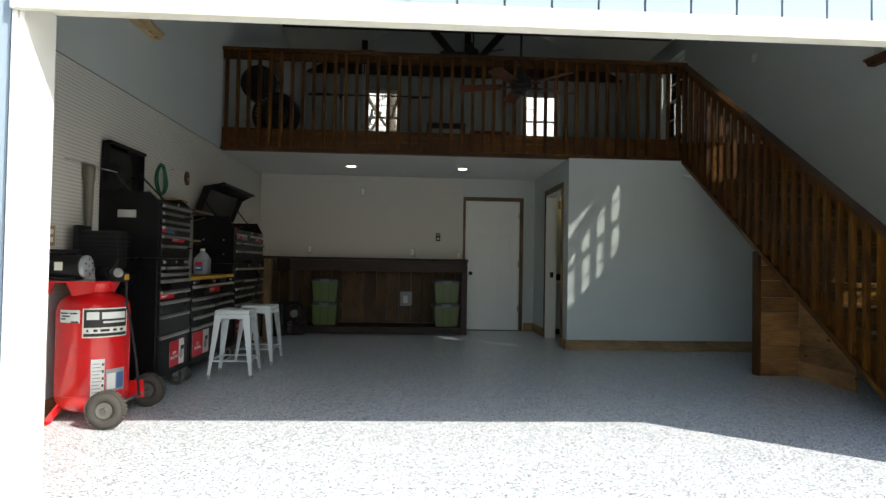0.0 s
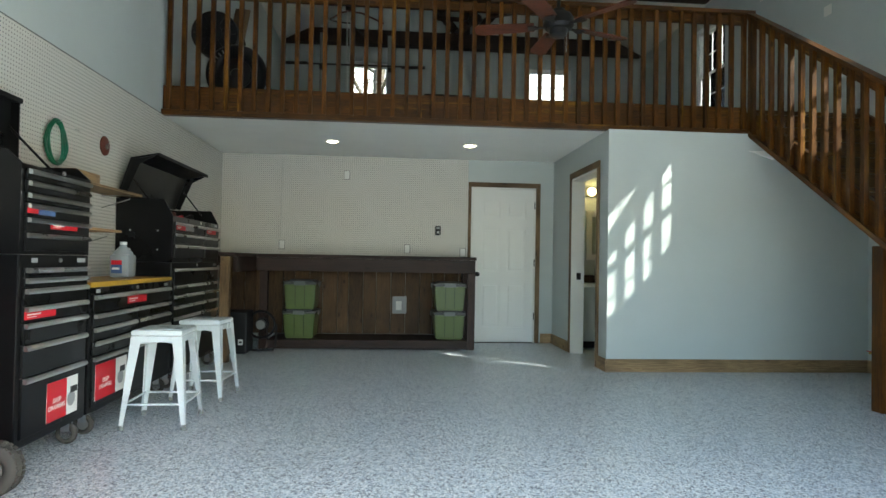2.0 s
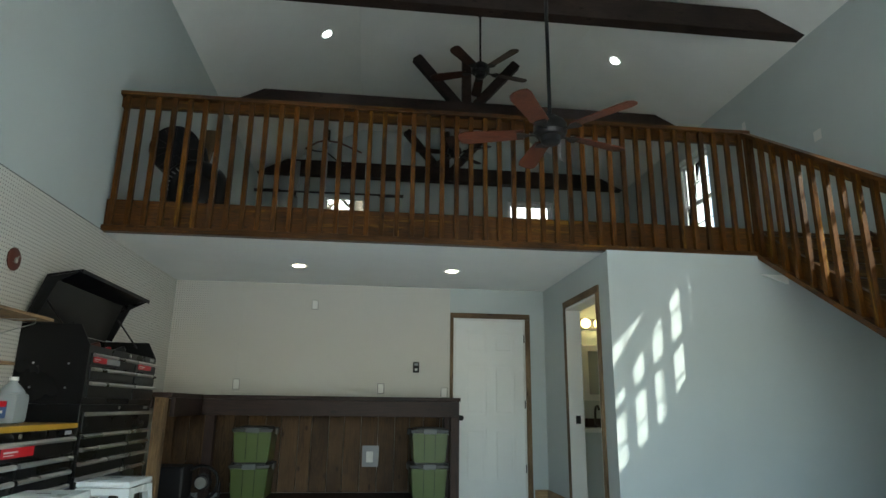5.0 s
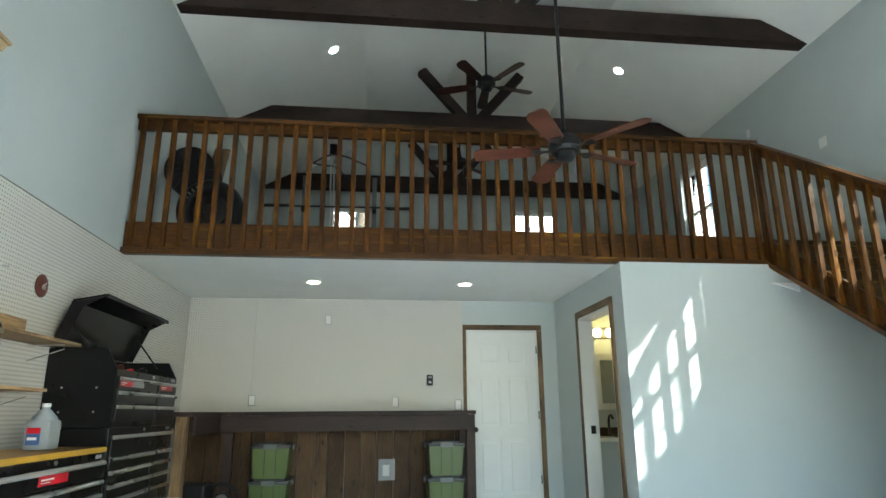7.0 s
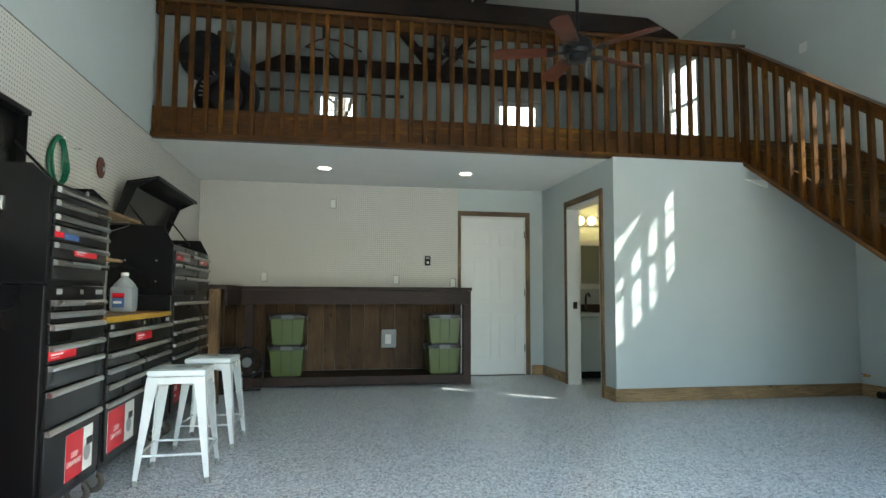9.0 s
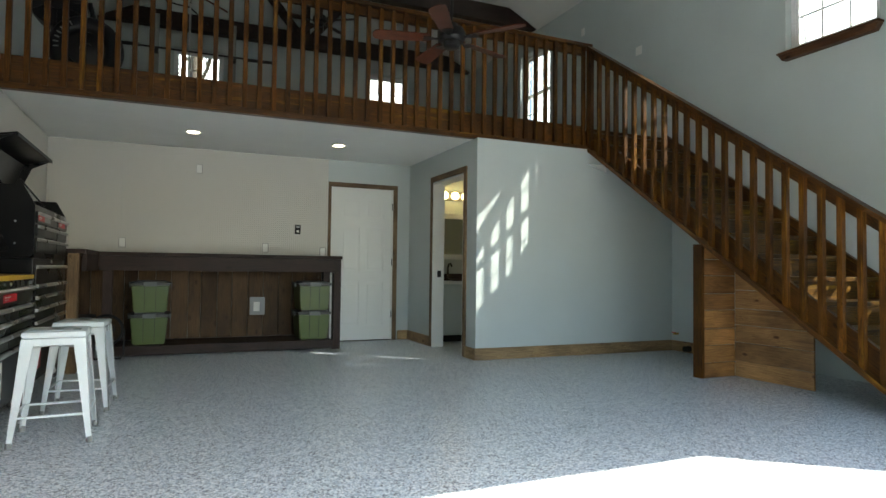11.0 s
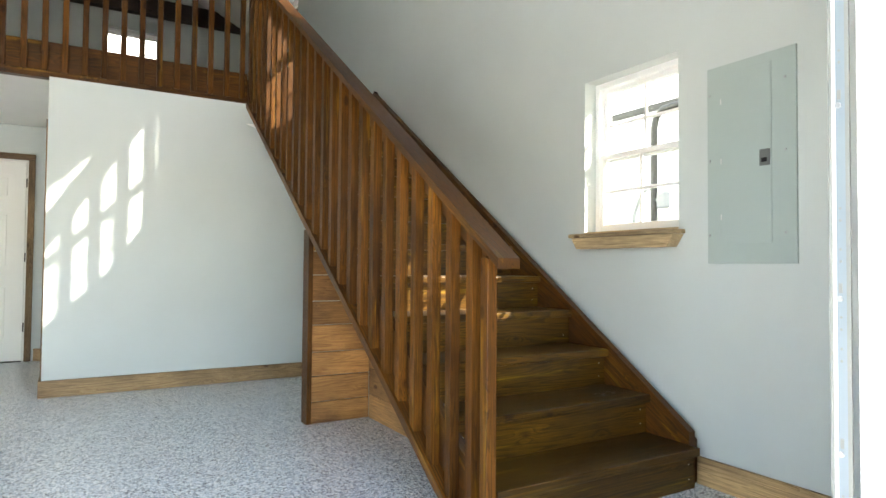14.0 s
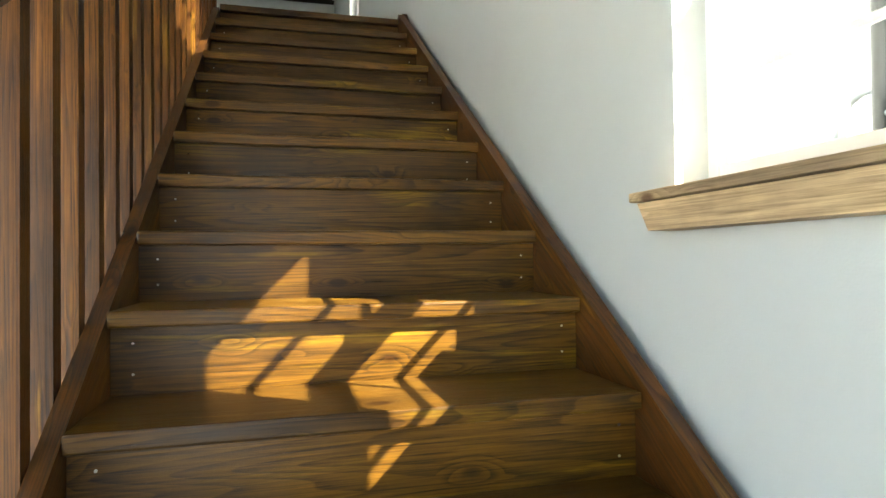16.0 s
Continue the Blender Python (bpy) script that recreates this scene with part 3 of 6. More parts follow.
window("window_5", FAR, FAR_WINS[0], None, cols=3, axis="Y")
window("window_6", FAR, FAR_WINS[1], None, cols=3, axis="Y")

# ---- trim ----
structure("baseboard_bath", box(B(), BATH_X - 0.02, BATH_Y - 0.02, 0, R - 0.022, BATH_Y - 0.001, 0.125, 0.004), PINE_X, "knotty pine baseboard", "baseboard")
structure("baseboard_bath_side", box(B(), BATH_X - 0.02, BATH_Y, 0, BATH_X - 0.001, BD0 - 0.07, 0.125, 0.004), PINE_Y, "knotty pine baseboard", "baseboard")
structure("baseboard_bath_rear", box(B(), BATH_X - 0.02, BD1 + 0.07, 0, BATH_X - 0.001, BACK - 0.022, 0.125, 0.004), PINE_Y, "knotty pine baseboard", "baseboard")
structure("baseboard_back", box(B(), 1.80, BACK - 0.02, 0, BATH_X - 0.001, BACK - 0.001, 0.125, 0.004), PINE_X, "knotty pine baseboard", "baseboard")
structure("baseboard_right", box(B(), R - 0.02, FRONT, 0, R - 0.001, 4.875, 0.125, 0.004), PINE_Y, "knotty pine baseboard", "baseboard")
structure("baseboard_right_rear", box(B(), R - 0.02, 6.9, 0, R - 0.001, BATH_Y - 0.001, 0.125, 0.004), PINE_Y, "knotty pine baseboard", "baseboard")
structure("baseboard_left", box(B(), L + 0.001, FRONT, 0, L + 0.02, 9.7, 0.125, 0.004), PINE_Y, "knotty pine baseboard", "baseboard")

# pegboards
PEG_TOP = 2.37
structure("pegboard_side_wall", box(B(), L + 0.002, FRONT, 0.80, L + 0.012, LOFT_Y, PEG_TOP), PEG_SIDE, "white pegboard covering the side wall", "pegboard")
structure("pegboard_side_rear", box(B(), L + 0.002, LOFT_Y + 0.002, 0.80, L + 0.012, BACK - 0.014, PEG_TOP - 0.002), PEG_SIDE, "white pegboard covering the side wall", "pegboard")
structure("trim_peg_edge", box(B(), L + 0.002, FRONT, PEG_TOP + 0.001, L + 0.014, LOFT_Y, PEG_TOP + 0.008), GREYPL, "thin dark edge over the pegboard", "trim")
structure("pegboard_back_left", box(B(), L + 0.014, BACK - 0.012, 0.80, -1.556, BACK - 0.002, PEG_TOP), PEG_BACK, "white pegboard panel on the back wall", "pegboard")
structure("pegboard_back_right", box(B(), -1.552, BACK - 0.012, 0.80, 0.825, BACK - 0.002, PEG_TOP), PEG_BACK, "white pegboard panel on the back wall", "pegboard")

# ---- back door ----
def back_door():
    x0, x1 = 0.892, 1.703
    ob = tagged(thing("door_1", (x0, BACK, 0), "white six-panel door, shut, with dark knob", "door"), kind="structure")
    y = BACK - 0.004
    slabm = B()
    cols = [(x0 + 0.115, x0 + 0.365), (x1 - 0.365, x1 - 0.115)]
    rows = [(0.20, 0.78), (0.92, 1.50), (1.62, 1.87)]
    holes = [(a, b, c, d) for a, b in cols for c, d in rows]
    slab(slabm, "Y", y, y + 0.035, (x0, x1), (0.012, 2.0), holes)
    leaf = part("door_leaf", slabm, DOORW, ob)
    for a, b, c, d in holes:
        pm = box(B(), a, y + 0.012, c, b, y + 0.03, d)
        part("panel", pm, DOORW, leaf)
        rm = box(B(), a + 0.035, y + 0.003, c + 0.035, b - 0.035, y + 0.013, d - 0.035, 0.006)
        part("raised_field", rm, DOORW, leaf)
    kn = B()
    lathe(kn, [(0.030, 0), (0.030, -0.006), (0.011, -0.012), (0.011, -0.035), (0.026, -0.042), (0.029, -0.055), (0.022, -0.066), (0.008, -0.069)], (x0 + 0.065, y, 0.89), "Y", 20)
    part("knob", kn, BLACK, ob, "dark round knob", 40)
    for z in (0.3, 1.0, 1.75):
        part("hinge", rod(B(), (x1 + 0.006, y - 0.006, z), (x1 + 0.006, y - 0.006, z + 0.09), 0.006), IRON, ob)
    for a, b in ((x0 - 0.026, x0 - 0.004), (x1 + 0.004, x1 + 0.021)):
        part("jamb", box(B(), a, BACK - 0.006, 0.001, b, BACK + 0.12, 2.024), WHITE, ob)
    part("jamb_head", box(B(), x0 - 0.004, BACK - 0.006, 2.004, x1 + 0.004, BACK + 0.12, 2.024), WHITE, ob)
    return ob


back_door()
tr = tagged(thing("trim_door_back", (1.3, BACK, 0), "rough brown wooden door trim", "trim"), kind="structure")
part("side_casing", box(B(), 0.829, BACK - 0.022, 0, 0.868, BACK - 0.007, 2.022, 0.003), TRIM_Z, tr)
part("side_casing", box(B(), 1.722, BACK - 0.022, 0, 1.780, BACK - 0.007, 2.022, 0.003), TRIM_Z, tr)
part("head_casing", box(B(), 0.829, BACK - 0.024, 2.024, 1.780, BACK - 0.007, 2.085, 0.003), TRIM_X, tr)
# black strip paints the shade of the gap below the door
structure("threshold_gap", box(B(), 0.895, BACK - 0.03, 0.001, 1.70, BACK + 0.05, 0.008), BLACK, "black strip as shade under the shut door", "threshold")

# washroom doorway
tr = tagged(thing("trim_door_bath", (BATH_X, 9.1, 0), "rough brown wooden door trim", "trim"), kind="structure")
part("side_casing", box(B(), BATH_X - 0.02, BD0 - 0.065, 0, BATH_X - 0.001, BD0 - 0.004, BDH + 0.01, 0.003), TRIM_Z, tr)
part("side_casing", box(B(), BATH_X - 0.02, BD1 + 0.004, 0, BATH_X - 0.001, BD1 + 0.065, BDH + 0.01, 0.003), TRIM_Z, tr)
part("head_casing", box(B(), BATH_X - 0.021, BD0 - 0.065, BDH + 0.012, BATH_X - 0.001, BD1 + 0.065, BDH + 0.075, 0.003), TRIM_Y, tr)
jb = tagged(thing("door_frame_bath", (BATH_X, 9.1, 0), "white painted washroom door jamb", "door frame"), kind="structure")
part("jamb", box(B(), BATH_X - 0.012, BD1 - 0.02, 0, BATH_X + 0.14, BD1 - 0.001, BDH - 0.02), WHITE, jb)
part("jamb", box(B(), BATH_X - 0.012, BD0 + 0.001, 0, BATH_X + 0.14, BD0 + 0.02, BDH - 0.02), WHITE, jb)
part("jamb_head", box(B(), BATH_X - 0.012, BD0 + 0.001, BDH - 0.02, BATH_X + 0.14, BD1 - 0.001, BDH - 0.001), WHITE, jb)
part("strike_plate", box(B(), BATH_X + 0.05, BD1 - 0.026, 0.86, BATH_X + 0.10, BD1 - 0.021, 0.94), IRON, jb, "dark strike plate")

# ---- loft edge and railing ----
def loft_railing():
    ob = tagged(thing("loft_railing", (0.5, LOFT_Y, CEIL_Z), "dark-stained pine railing along the loft edge", "railing"), kind="")
    part("fascia", box(B(), L + 0.002, LOFT_Y, CEIL_Z + 0.05, 3.41, LOFT_Y + 0.038, 2.655), STAIN_X, ob)
    part("ledge", box(B(), L + 0.002, LOFT_Y - 0.045, CEIL_Z - 0.005, 3.41, LOFT_Y + 0.028, CEIL_Z + 0.048, 0.003), STAIN_X, ob)
    part("under_rail", box(B(), L + 0.002, LOFT_Y - 0.001, 3.50, 3.41, LOFT_Y + 0.037, 3.588), STAIN_X, ob)
    part("handrail", box(B(), L + 0.002, LOFT_Y - 0.055, 3.590, 3.47, LOFT_Y + 0.085, 3.630, 0.006), STAIN_X, ob)
    me = mesh_of("baluster", box(B(), -0.0205, -0.041, CEIL_Z + 0.05, 0.0205, -0.001, 3.588, 0.003), STAIN_Z)
    n = 44
    for k in range(n):
        piece("baluster", me, ob, (L + 0.06 + k * (3.36 - L - 0.06) / (n - 1), LOFT_Y - 0.002, 0))
    part("corner_post", box(B(), 3.412, LOFT_Y - 0.055, CEIL_Z + 0.02, 3.458, LOFT_Y - 0.008, 3.588, 0.004), STAIN_Z, ob)


loft_railing()

# white wedge placed to match a pale triangle in the camera's view
structure("trim_stair_head", prism(B(), [(3.39, 2.20), (3.64, 2.12), (3.64, 2.20)], "Y", 8.372, 8.399), CEIL, "small white wedge under the stair head", "trim")

# ---- staircase ----
TR0, TR1 = 3.48, 4.59          # treads from rail side to wall side
SLOPE = RISE / GOING


def nose_z(y):
    return RISE + SLOPE * (y - NOSE1)


def along_slope(ob):
    """Turn a part's own axes up the stair's slope, so that its grain runs along it; its shape stays."""
    r = Matrix.Rotation(math.atan(SLOPE), 4, "X")
    ob.data.transform(r.inverted())
    ob.matrix_basis = r


def staircase():
    ob = thing("staircase", (4.0, NOSE1, 0), "dark-stained pine staircase with open baluster rail", "stairs")
    for k in range(1, 14):
        y = NOSE1 + GOING * (k - 1)
        z = RISE * k
        part("tread", box(B(), 3.479, y, z - 0.038, 4.591, y + GOING + 0.049, z, 0.006), TREAD, ob)
    for k in range(1, 15):
        y = NOSE1 + GOING * (k - 1) + 0.03
        rz = box(B(), 3.479, y, max(0.0, RISE * (k - 1)) + 0.0004, 4.591, y + 0.02, RISE * k - 0.0384, 0.0)
        ri = part("riser", rz, TREAD, ob)
        for sx in (TR0 + 0.045, TR1 - 0.04):
            for sz in (0.3, 0.75):
                part("screw", rod(B(), (sx, y + 0.001, RISE * (k - 1) + 0.15 * sz), (sx, y - 0.0015, RISE * (k - 1) + 0.15 * sz), 0.003, seg=8), CHROME, ri)
    y14 = NOSE1 + GOING * 13
    part("landing_nosing", box(B(), TR0, y14, LOFT_Z - 0.036, TR1, y14 + 0.10, LOFT_Z + 0.003, 0.006), TREAD, ob)
    # stringers: rail side, wall side skirt
    top = LOFT_Y - 0.06
    lo = 4.90
    s = B()
    prism(s, [(lo, 0.0), (4.80, 0.0), (4.80, nose_z(4.80) - 0.02), (top, nose_z(top) - 0.02), (top, SLOPE * (top - 4.93))], "X", 3.442, 3.478)
    along_slope(part("outer_stringer", s, STAIN_Y, ob))
    s = B()
    prism(s, [(4.93, 0.001), (4.86, 0.001), (top, SLOPE * (top - 4.86)), (top, SLOPE * (top - 4.93))], "X", 3.385, 3.44)
    along_slope(part("stringer_ledge", s, STAIN_Y, ob))
    s = B()
    prism(s, [(5.1, 0.0), (4.87, 0.0), (4.87, nose_z(4.87) + 0.015), (y14 + 0.02, nose_z(y14 + 0.02) + 0.03), (y14 + 0.10, LOFT_Z + 0.004), (y14 + 0.10, LOFT_Z - 0.25)], "X", TR1 + 0.002, 4.632)
    along_slope(part("wall_stringer", s, STAIN_Y, ob))
    s = B()
    prism(s, [(5.1, 0.0), (4.885, 0.0), (4.885, nose_z(4.885) - 0.04), (y14 + 0.02, nose_z(y14 + 0.02) - 0.06), (y14 + 0.10, LOFT_Z - 0.25)], "X", 4.634, R - 0.002)
    along_slope(part("skirt_board", s, STAIN_Y, ob))
    part("stringer_end", prism(B(), [(y14 + 0.105, LOFT_Z + 0.001), (y14 + 0.105, LOFT_Z + 0.085), (y14 + 0.02, LOFT_Z + 0.001)], "X", 4.634, R - 0.002), BEAM, ob, "small dark triangular end block")
    # newel, balusters, handrail
    def rail_z(y):
        return 1.018 + 0.692 * (y - 4.69)
    part("newel_post", box(B(), 3.398, 4.768, 0.0, 3.440, 4.812, rail_z(4.765) - 0.05, 0.004), STAIN_Z, ob)
    n = 25
    step = 0.1452
    for k in range(n):
        y = 4.884 + k * step
        z0 = SLOPE * (y - 4.86) if y > 4.87 else 0.0
        bz = B()
        prism(bz, [(y - 0.0205, z0 - 0.014), (y + 0.0205, z0 + 0.014), (y + 0.0205, rail_z(y) - 0.022), (y - 0.0205, rail_z(y) - 0.05)], "X", 3.398, 3.438)
        part("baluster", bz, STAIN_Z, ob)
    y0, y1 = 4.69, LOFT_Y - 0.056
    s = B()
    prism(s, [(y0, rail_z(y0) - 0.036), (y1, rail_z(y1) - 0.036), (y1, rail_z(y1)), (y0, rail_z(y0))], "X", 3.385, 3.477)
    along_slope(part("handrail", s, STAIN_Y, ob))
    s = B()
    prism(s, [(4.84, rail_z(4.84) - 0.135), (y1, rail_z(y1) - 0.135), (y1, rail_z(y1) - 0.042), (4.84, rail_z(4.84) - 0.042)], "X", 3.442, 3.478)
    along_slope(part("under_rail", s, STAIN_Y, ob))
    # boarded closet below
    part("closet_post", box(B(), 3.41, 6.73, 0.0, 3.4405, 6.835, SLOPE * (6.73 - 4.93), 0.003), STAIN_Z, ob)
    z = 0.0
    hs = [0.135, 0.16, 0.15, 0.17, 0.15, 0.165, 0.15, 0.15]
    for h in hs:
        z1 = min(z + h - 0.003, 1.20)
        part("plank", box(B(), 3.441, 6.74, z + 0.001, 3.83, 6.758, z1, 0.002), PLANK_X, ob)
        z += h
        if z > 1.19:
            break
    z = 0.0
    for h in (0.15, 0.17, 0.16, 0.15, 0.17, 0.16, 0.15):
        z1 = z + h - 0.003
        ya, yb = max(5.97, 4.98 + z / SLOPE), max(5.97, 4.98 + z1 / SLOPE)
        if yb > 6.7:
            break
        s = B()
        prism(s, [(ya, z + 0.001), (6.738, z + 0.001), (6.738, z1), (yb, z1)], "X", 3.831, 3.85)
        part("side_plank", s, PLANK_Y, ob)
        z += h
    return ob


staircase()

# ---- writing ----
def lettering(name, words, size, m, material, parent, label=""):
    """Flat letters in the built-in font at the pose m."""
    cu = bpy.data.curves.new(name, "FONT")
    cu.body, cu.size, cu.extrude, cu.align_x, cu.align_y = words, size, 0.0004, "CENTER", "CENTER"
    tmp = bpy.data.objects.new(name, cu)
    me = bpy.data.meshes.new_from_object(tmp)
    bpy.data.objects.remove(tmp)
    me.transform(Matrix.Translation(-base_of(parent)) @ m)
    me.materials.append(material)
    ob = new(name, me)
    ob.parent = parent
    if label:
        ob["label"] = label
    return ob


# ---- roof trusses ----
def truss(y):
    ob = thing("roof_truss", (MID, y, EAVE), "dark brown timber truss with king post and struts", "truss", "roof trusses")
    w = 0.075
    rise = 0.55
    h = 0.30
    tie = B()
    z0 = EAVE + 0.01
    prism(tie, [(L + 0.004, z0), (R - 0.004, z0), (R - h / rise - 0.01, z0 + h - 0.02), (L + h / rise + 0.01, z0 + h - 0.02)], "Y", y - w, y + w)
    part("tie_beam", tie, BEAM, ob)
    part("king_post", box(B(), MID - 0.065, y - w + 0.01, z0 + h - 0.019, MID + 0.065, y + w - 0.01, FLAT - 0.002), BEAM, ob)
    for s in (-1, 1):
        st = B()
        a, b = MID + s * 0.075, MID + s * 0.80
        prism(st, [(a, z0 + h - 0.018), (a + s * 0.17, z0 + h - 0.018), (b + s * 0.02, FLAT - 0.075), (b - s * 0.07, FLAT - 0.002), (b - s * 0.10, FLAT - 0.002)], "Y", y - w + 0.012, y + w - 0.012)
        part("strut", st, BEAM, ob)
    return ob


for ty in (9.02, 11.62, 14.22):
    truss(ty)


# ---- ceiling fans ----
def ceiling_fan(x, y, z, turn, blade_mat, label):
    ob = thing("ceiling_fan", (x, y, FLAT), label, "ceiling fan", "ceiling fans")
    part("canopy", lathe(B(), [(0.03, -0.09), (0.06, -0.05), (0.075, -0.001)], (x, y, FLAT), "Z"), IRON, ob, smooth=40)
    part("downrod", rod(B(), (x, y, z + 0.10), (x, y, FLAT - 0.05), 0.014), IRON, ob, smooth=40)
    part("motor_housing", lathe(B(), [(0.02, 0.11), (0.05, 0.10), (0.055, 0.075), (0.10, 0.06), (0.12, 0.03), (0.12, -0.03), (0.10, -0.055), (0.075, -0.06), (0.07, -0.10), (0.05, -0.115), (0.01, -0.118)][::-1], (x, y, z), "Z", 28), IRON, ob, smooth=35)
    part("pull_chain", rod(B(), (x + 0.05, y - 0.05, z - 0.25), (x + 0.05, y - 0.05, z - 0.10), 0.002, seg=6), CHROME, ob)
    for k in range(5):
        m = Matrix.Translation((x, y, z - 0.035)) @ Matrix.Rotation(radians(turn + 72 * k), 4, "Z")
        ir = B()
        prism(ir, [(0.09, -0.018), (0.15, -0.014), (0.20, -0.045), (0.24, -0.045), (0.24, 0.045), (0.20, 0.045), (0.15, 0.014), (0.09, 0.018)], "Z", -0.004, 0.004)
        ir.transform(m)
        part("blade_iron", ir, IRON, ob)
        bl = B()
        out = [(0.19, -0.055), (0.60, -0.072), (0.645, -0.06), (0.665, -0.03), (0.668, 0.0), (0.665, 0.03), (0.645, 0.06), (0.60, 0.072), (0.19, 0.055)]
        prism(bl, out, "Z", 0.005, 0.013)
        bl.transform(m @ Matrix.Rotation(radians(12), 4, "X"))
        part("blade", bl, blade_mat, ob)
    return ob


ceiling_fan(1.14, 7.28, 2.95, 20, BLADE, "dark ceiling fan with reddish wooden blades on a long rod")
ceiling_fan(1.19, 10.40, 5.27, 14, BLADE_DARK, "dark five-blade ceiling fan on a rod above the loft")
ceiling_fan(1.19, 12.95, 5.22, 40, BLADE_DARK, "dark five-blade ceiling fan on a rod above the loft")


# ---- recessed lights ----
def can_light(x, y, z, tilt, lens, label):
    ob = thing("recessed_light", (0, 0, 0), label, "ceiling light", "recessed lights")
    part("trim_ring", lathe(B(), [(0.062, -0.001), (0.088, -0.001), (0.085, -0.009), (0.062, -0.004)][::-1], (0, 0, 0), "Z", 28), WHITE, ob, smooth=40)
    part("lens", lathe(B(), [(0.061, -0.0015), (0.060, -0.007), (0.01, -0.009)][::-1], (0, 0, 0), "Z", 28), lens, ob)
    ob.matrix_basis = pose(x, y, z, 0, tilt, 0)
    return ob


for cx in (-0.834, 0.722):
    can_light(cx, 9.50, CEIL_Z, 0, CAN_WARM, "small round recessed ceiling light, lit warm white")
SL = math.degrees(math.atan(0.55))
can_light(-0.85, 10.85, EAVE + 0.55 * (-0.85 - L), -SL, CAN_COOL, "small round recessed ceiling light, lit cool white")
can_light(3.26, 10.93, EAVE + 0.55 * (R - 3.26), SL, CAN_COOL, "small round recessed ceiling light, lit cool white")

# ---- tool cabinets ----
FX = -1.86


def drawer(ob, y0, y1, z0, z1, tag=None):
    d = part("drawer_front", box(B(), FX, y0, z0, FX + 0.014, y1, z1 - 0.002, 0.003), STEELBLACK, ob)
    hz = z1 - 0.012
    hb = B()
    prism(hb, [(FX + 0.012, hz - 0.014), (FX + 0.030, hz - 0.016), (FX + 0.034, hz - 0.004), (FX + 0.026, hz + 0.008), (FX + 0.012, hz + 0.009)], "Y", y0 + 0.006, y1 - 0.006)
    part("drawer_pull", hb, CHROME, d, "full-width brushed aluminium pull")
    return d


def sticker(ob, y0, y1, z0, z1, mat, x=FX + 0.0145, label=""):
    st = part("sticker", box(B(), x, y0, z0, x + 0.0012, y1, z1), mat, ob, label)
    if mat is REDTAG and y1 - y0 > 0.1:
        w, h = y1 - y0, z1 - z0
        part("print_bar", box(B(), x + 0.0012, y0 + 0.08 * w, z0 + 0.50 * h, x + 0.0018, y0 + 0.50 * w, z0 + 0.68 * h), WHITETAG, st, "white print")
        part("print_bar", box(B(), x + 0.0012, y0 + 0.08 * w, z0 + 0.25 * h, x + 0.0018, y0 + 0.38 * w, z0 + 0.34 * h), WHITETAG, st, "white print")
    return st


def poster(ob, y0, y1, z0, z1):
    """Red and white product sticker with the words on it."""
    st = sticker(ob, y0, y1, z0, z1, WHITETAG, label="white and red sticker with a power saw")
    ym = y0 + (y1 - y0) * 0.62
    part("red_field", box(B(), FX + 0.0157, y0, z0, FX + 0.0164, ym, z1), REDTAG, st)
    h = z1 - z0
    m = Matrix.Translation((FX + 0.0168, (y0 + ym) / 2, z0 + h * 0.42)) @ Matrix(((0, 0, 1, 0), (1, 0, 0, 0), (0, 1, 0, 0), (0, 0, 0, 1)))
    lettering("words", "DEEP\nDRAWERS", h * 0.17, m, WHITETAG, st)
    saw = B()
    lathe(saw, [(h * 0.20, 0), (h * 0.20, 0.0006)], (FX + 0.0166, (ym + y1) / 2 - 0.01, z0 + h * 0.40), "X", 18)
    part("saw_picture", saw, GREYTAG, st)
    part("saw_handle", box(B(), FX + 0.0166, (ym + y1) / 2 - 0.02, z0 + h * 0.55, FX + 0.0174, (ym + y1) / 2 + 0.05, z0 + h * 0.72), INK, st)


def castors(ob, y0, y1):
    for cy in (y0 + 0.08, y1 - 0.08):
        for cx in (L + 0.13, FX - 0.05):
            w = part("castor", torus(B(), (cx, cy, 0.060), "Y", 0.043, 0.0165, 22, 8, 1.0), RUBBER, ob, smooth=60)
            part("castor_hub", lathe(B(), [(0.03, -0.013), (0.03, 0.013)], (cx, cy, 0.06), "Y", 18), CHROME, w, smooth=30)
            part("castor_fork", box(B(), cx - 0.022, cy - 0.024, 0.075, cx + 0.022, cy - 0.019, 0.127), GALV, w)
            part("castor_fork", box(B(), cx - 0.022, cy + 0.019, 0.075, cx + 0.022, cy + 0.024, 0.127), GALV, w)


def lock(ob, y, z):
    part("lock", rod(B(), (FX + 0.012, y, z), (FX + 0.020, y, z), 0.011, seg=14), CHROME, ob, smooth=40)


def nameplate(ob, y, z, w=0.085):
    """A maker's mark as a plain bar."""
    part("maker_plate", box(B(), FX + 0.0145, y - w / 2, z - 0.011, FX + 0.0162, y + w / 2, z + 0.011, 0.0), GREYTAG, ob)


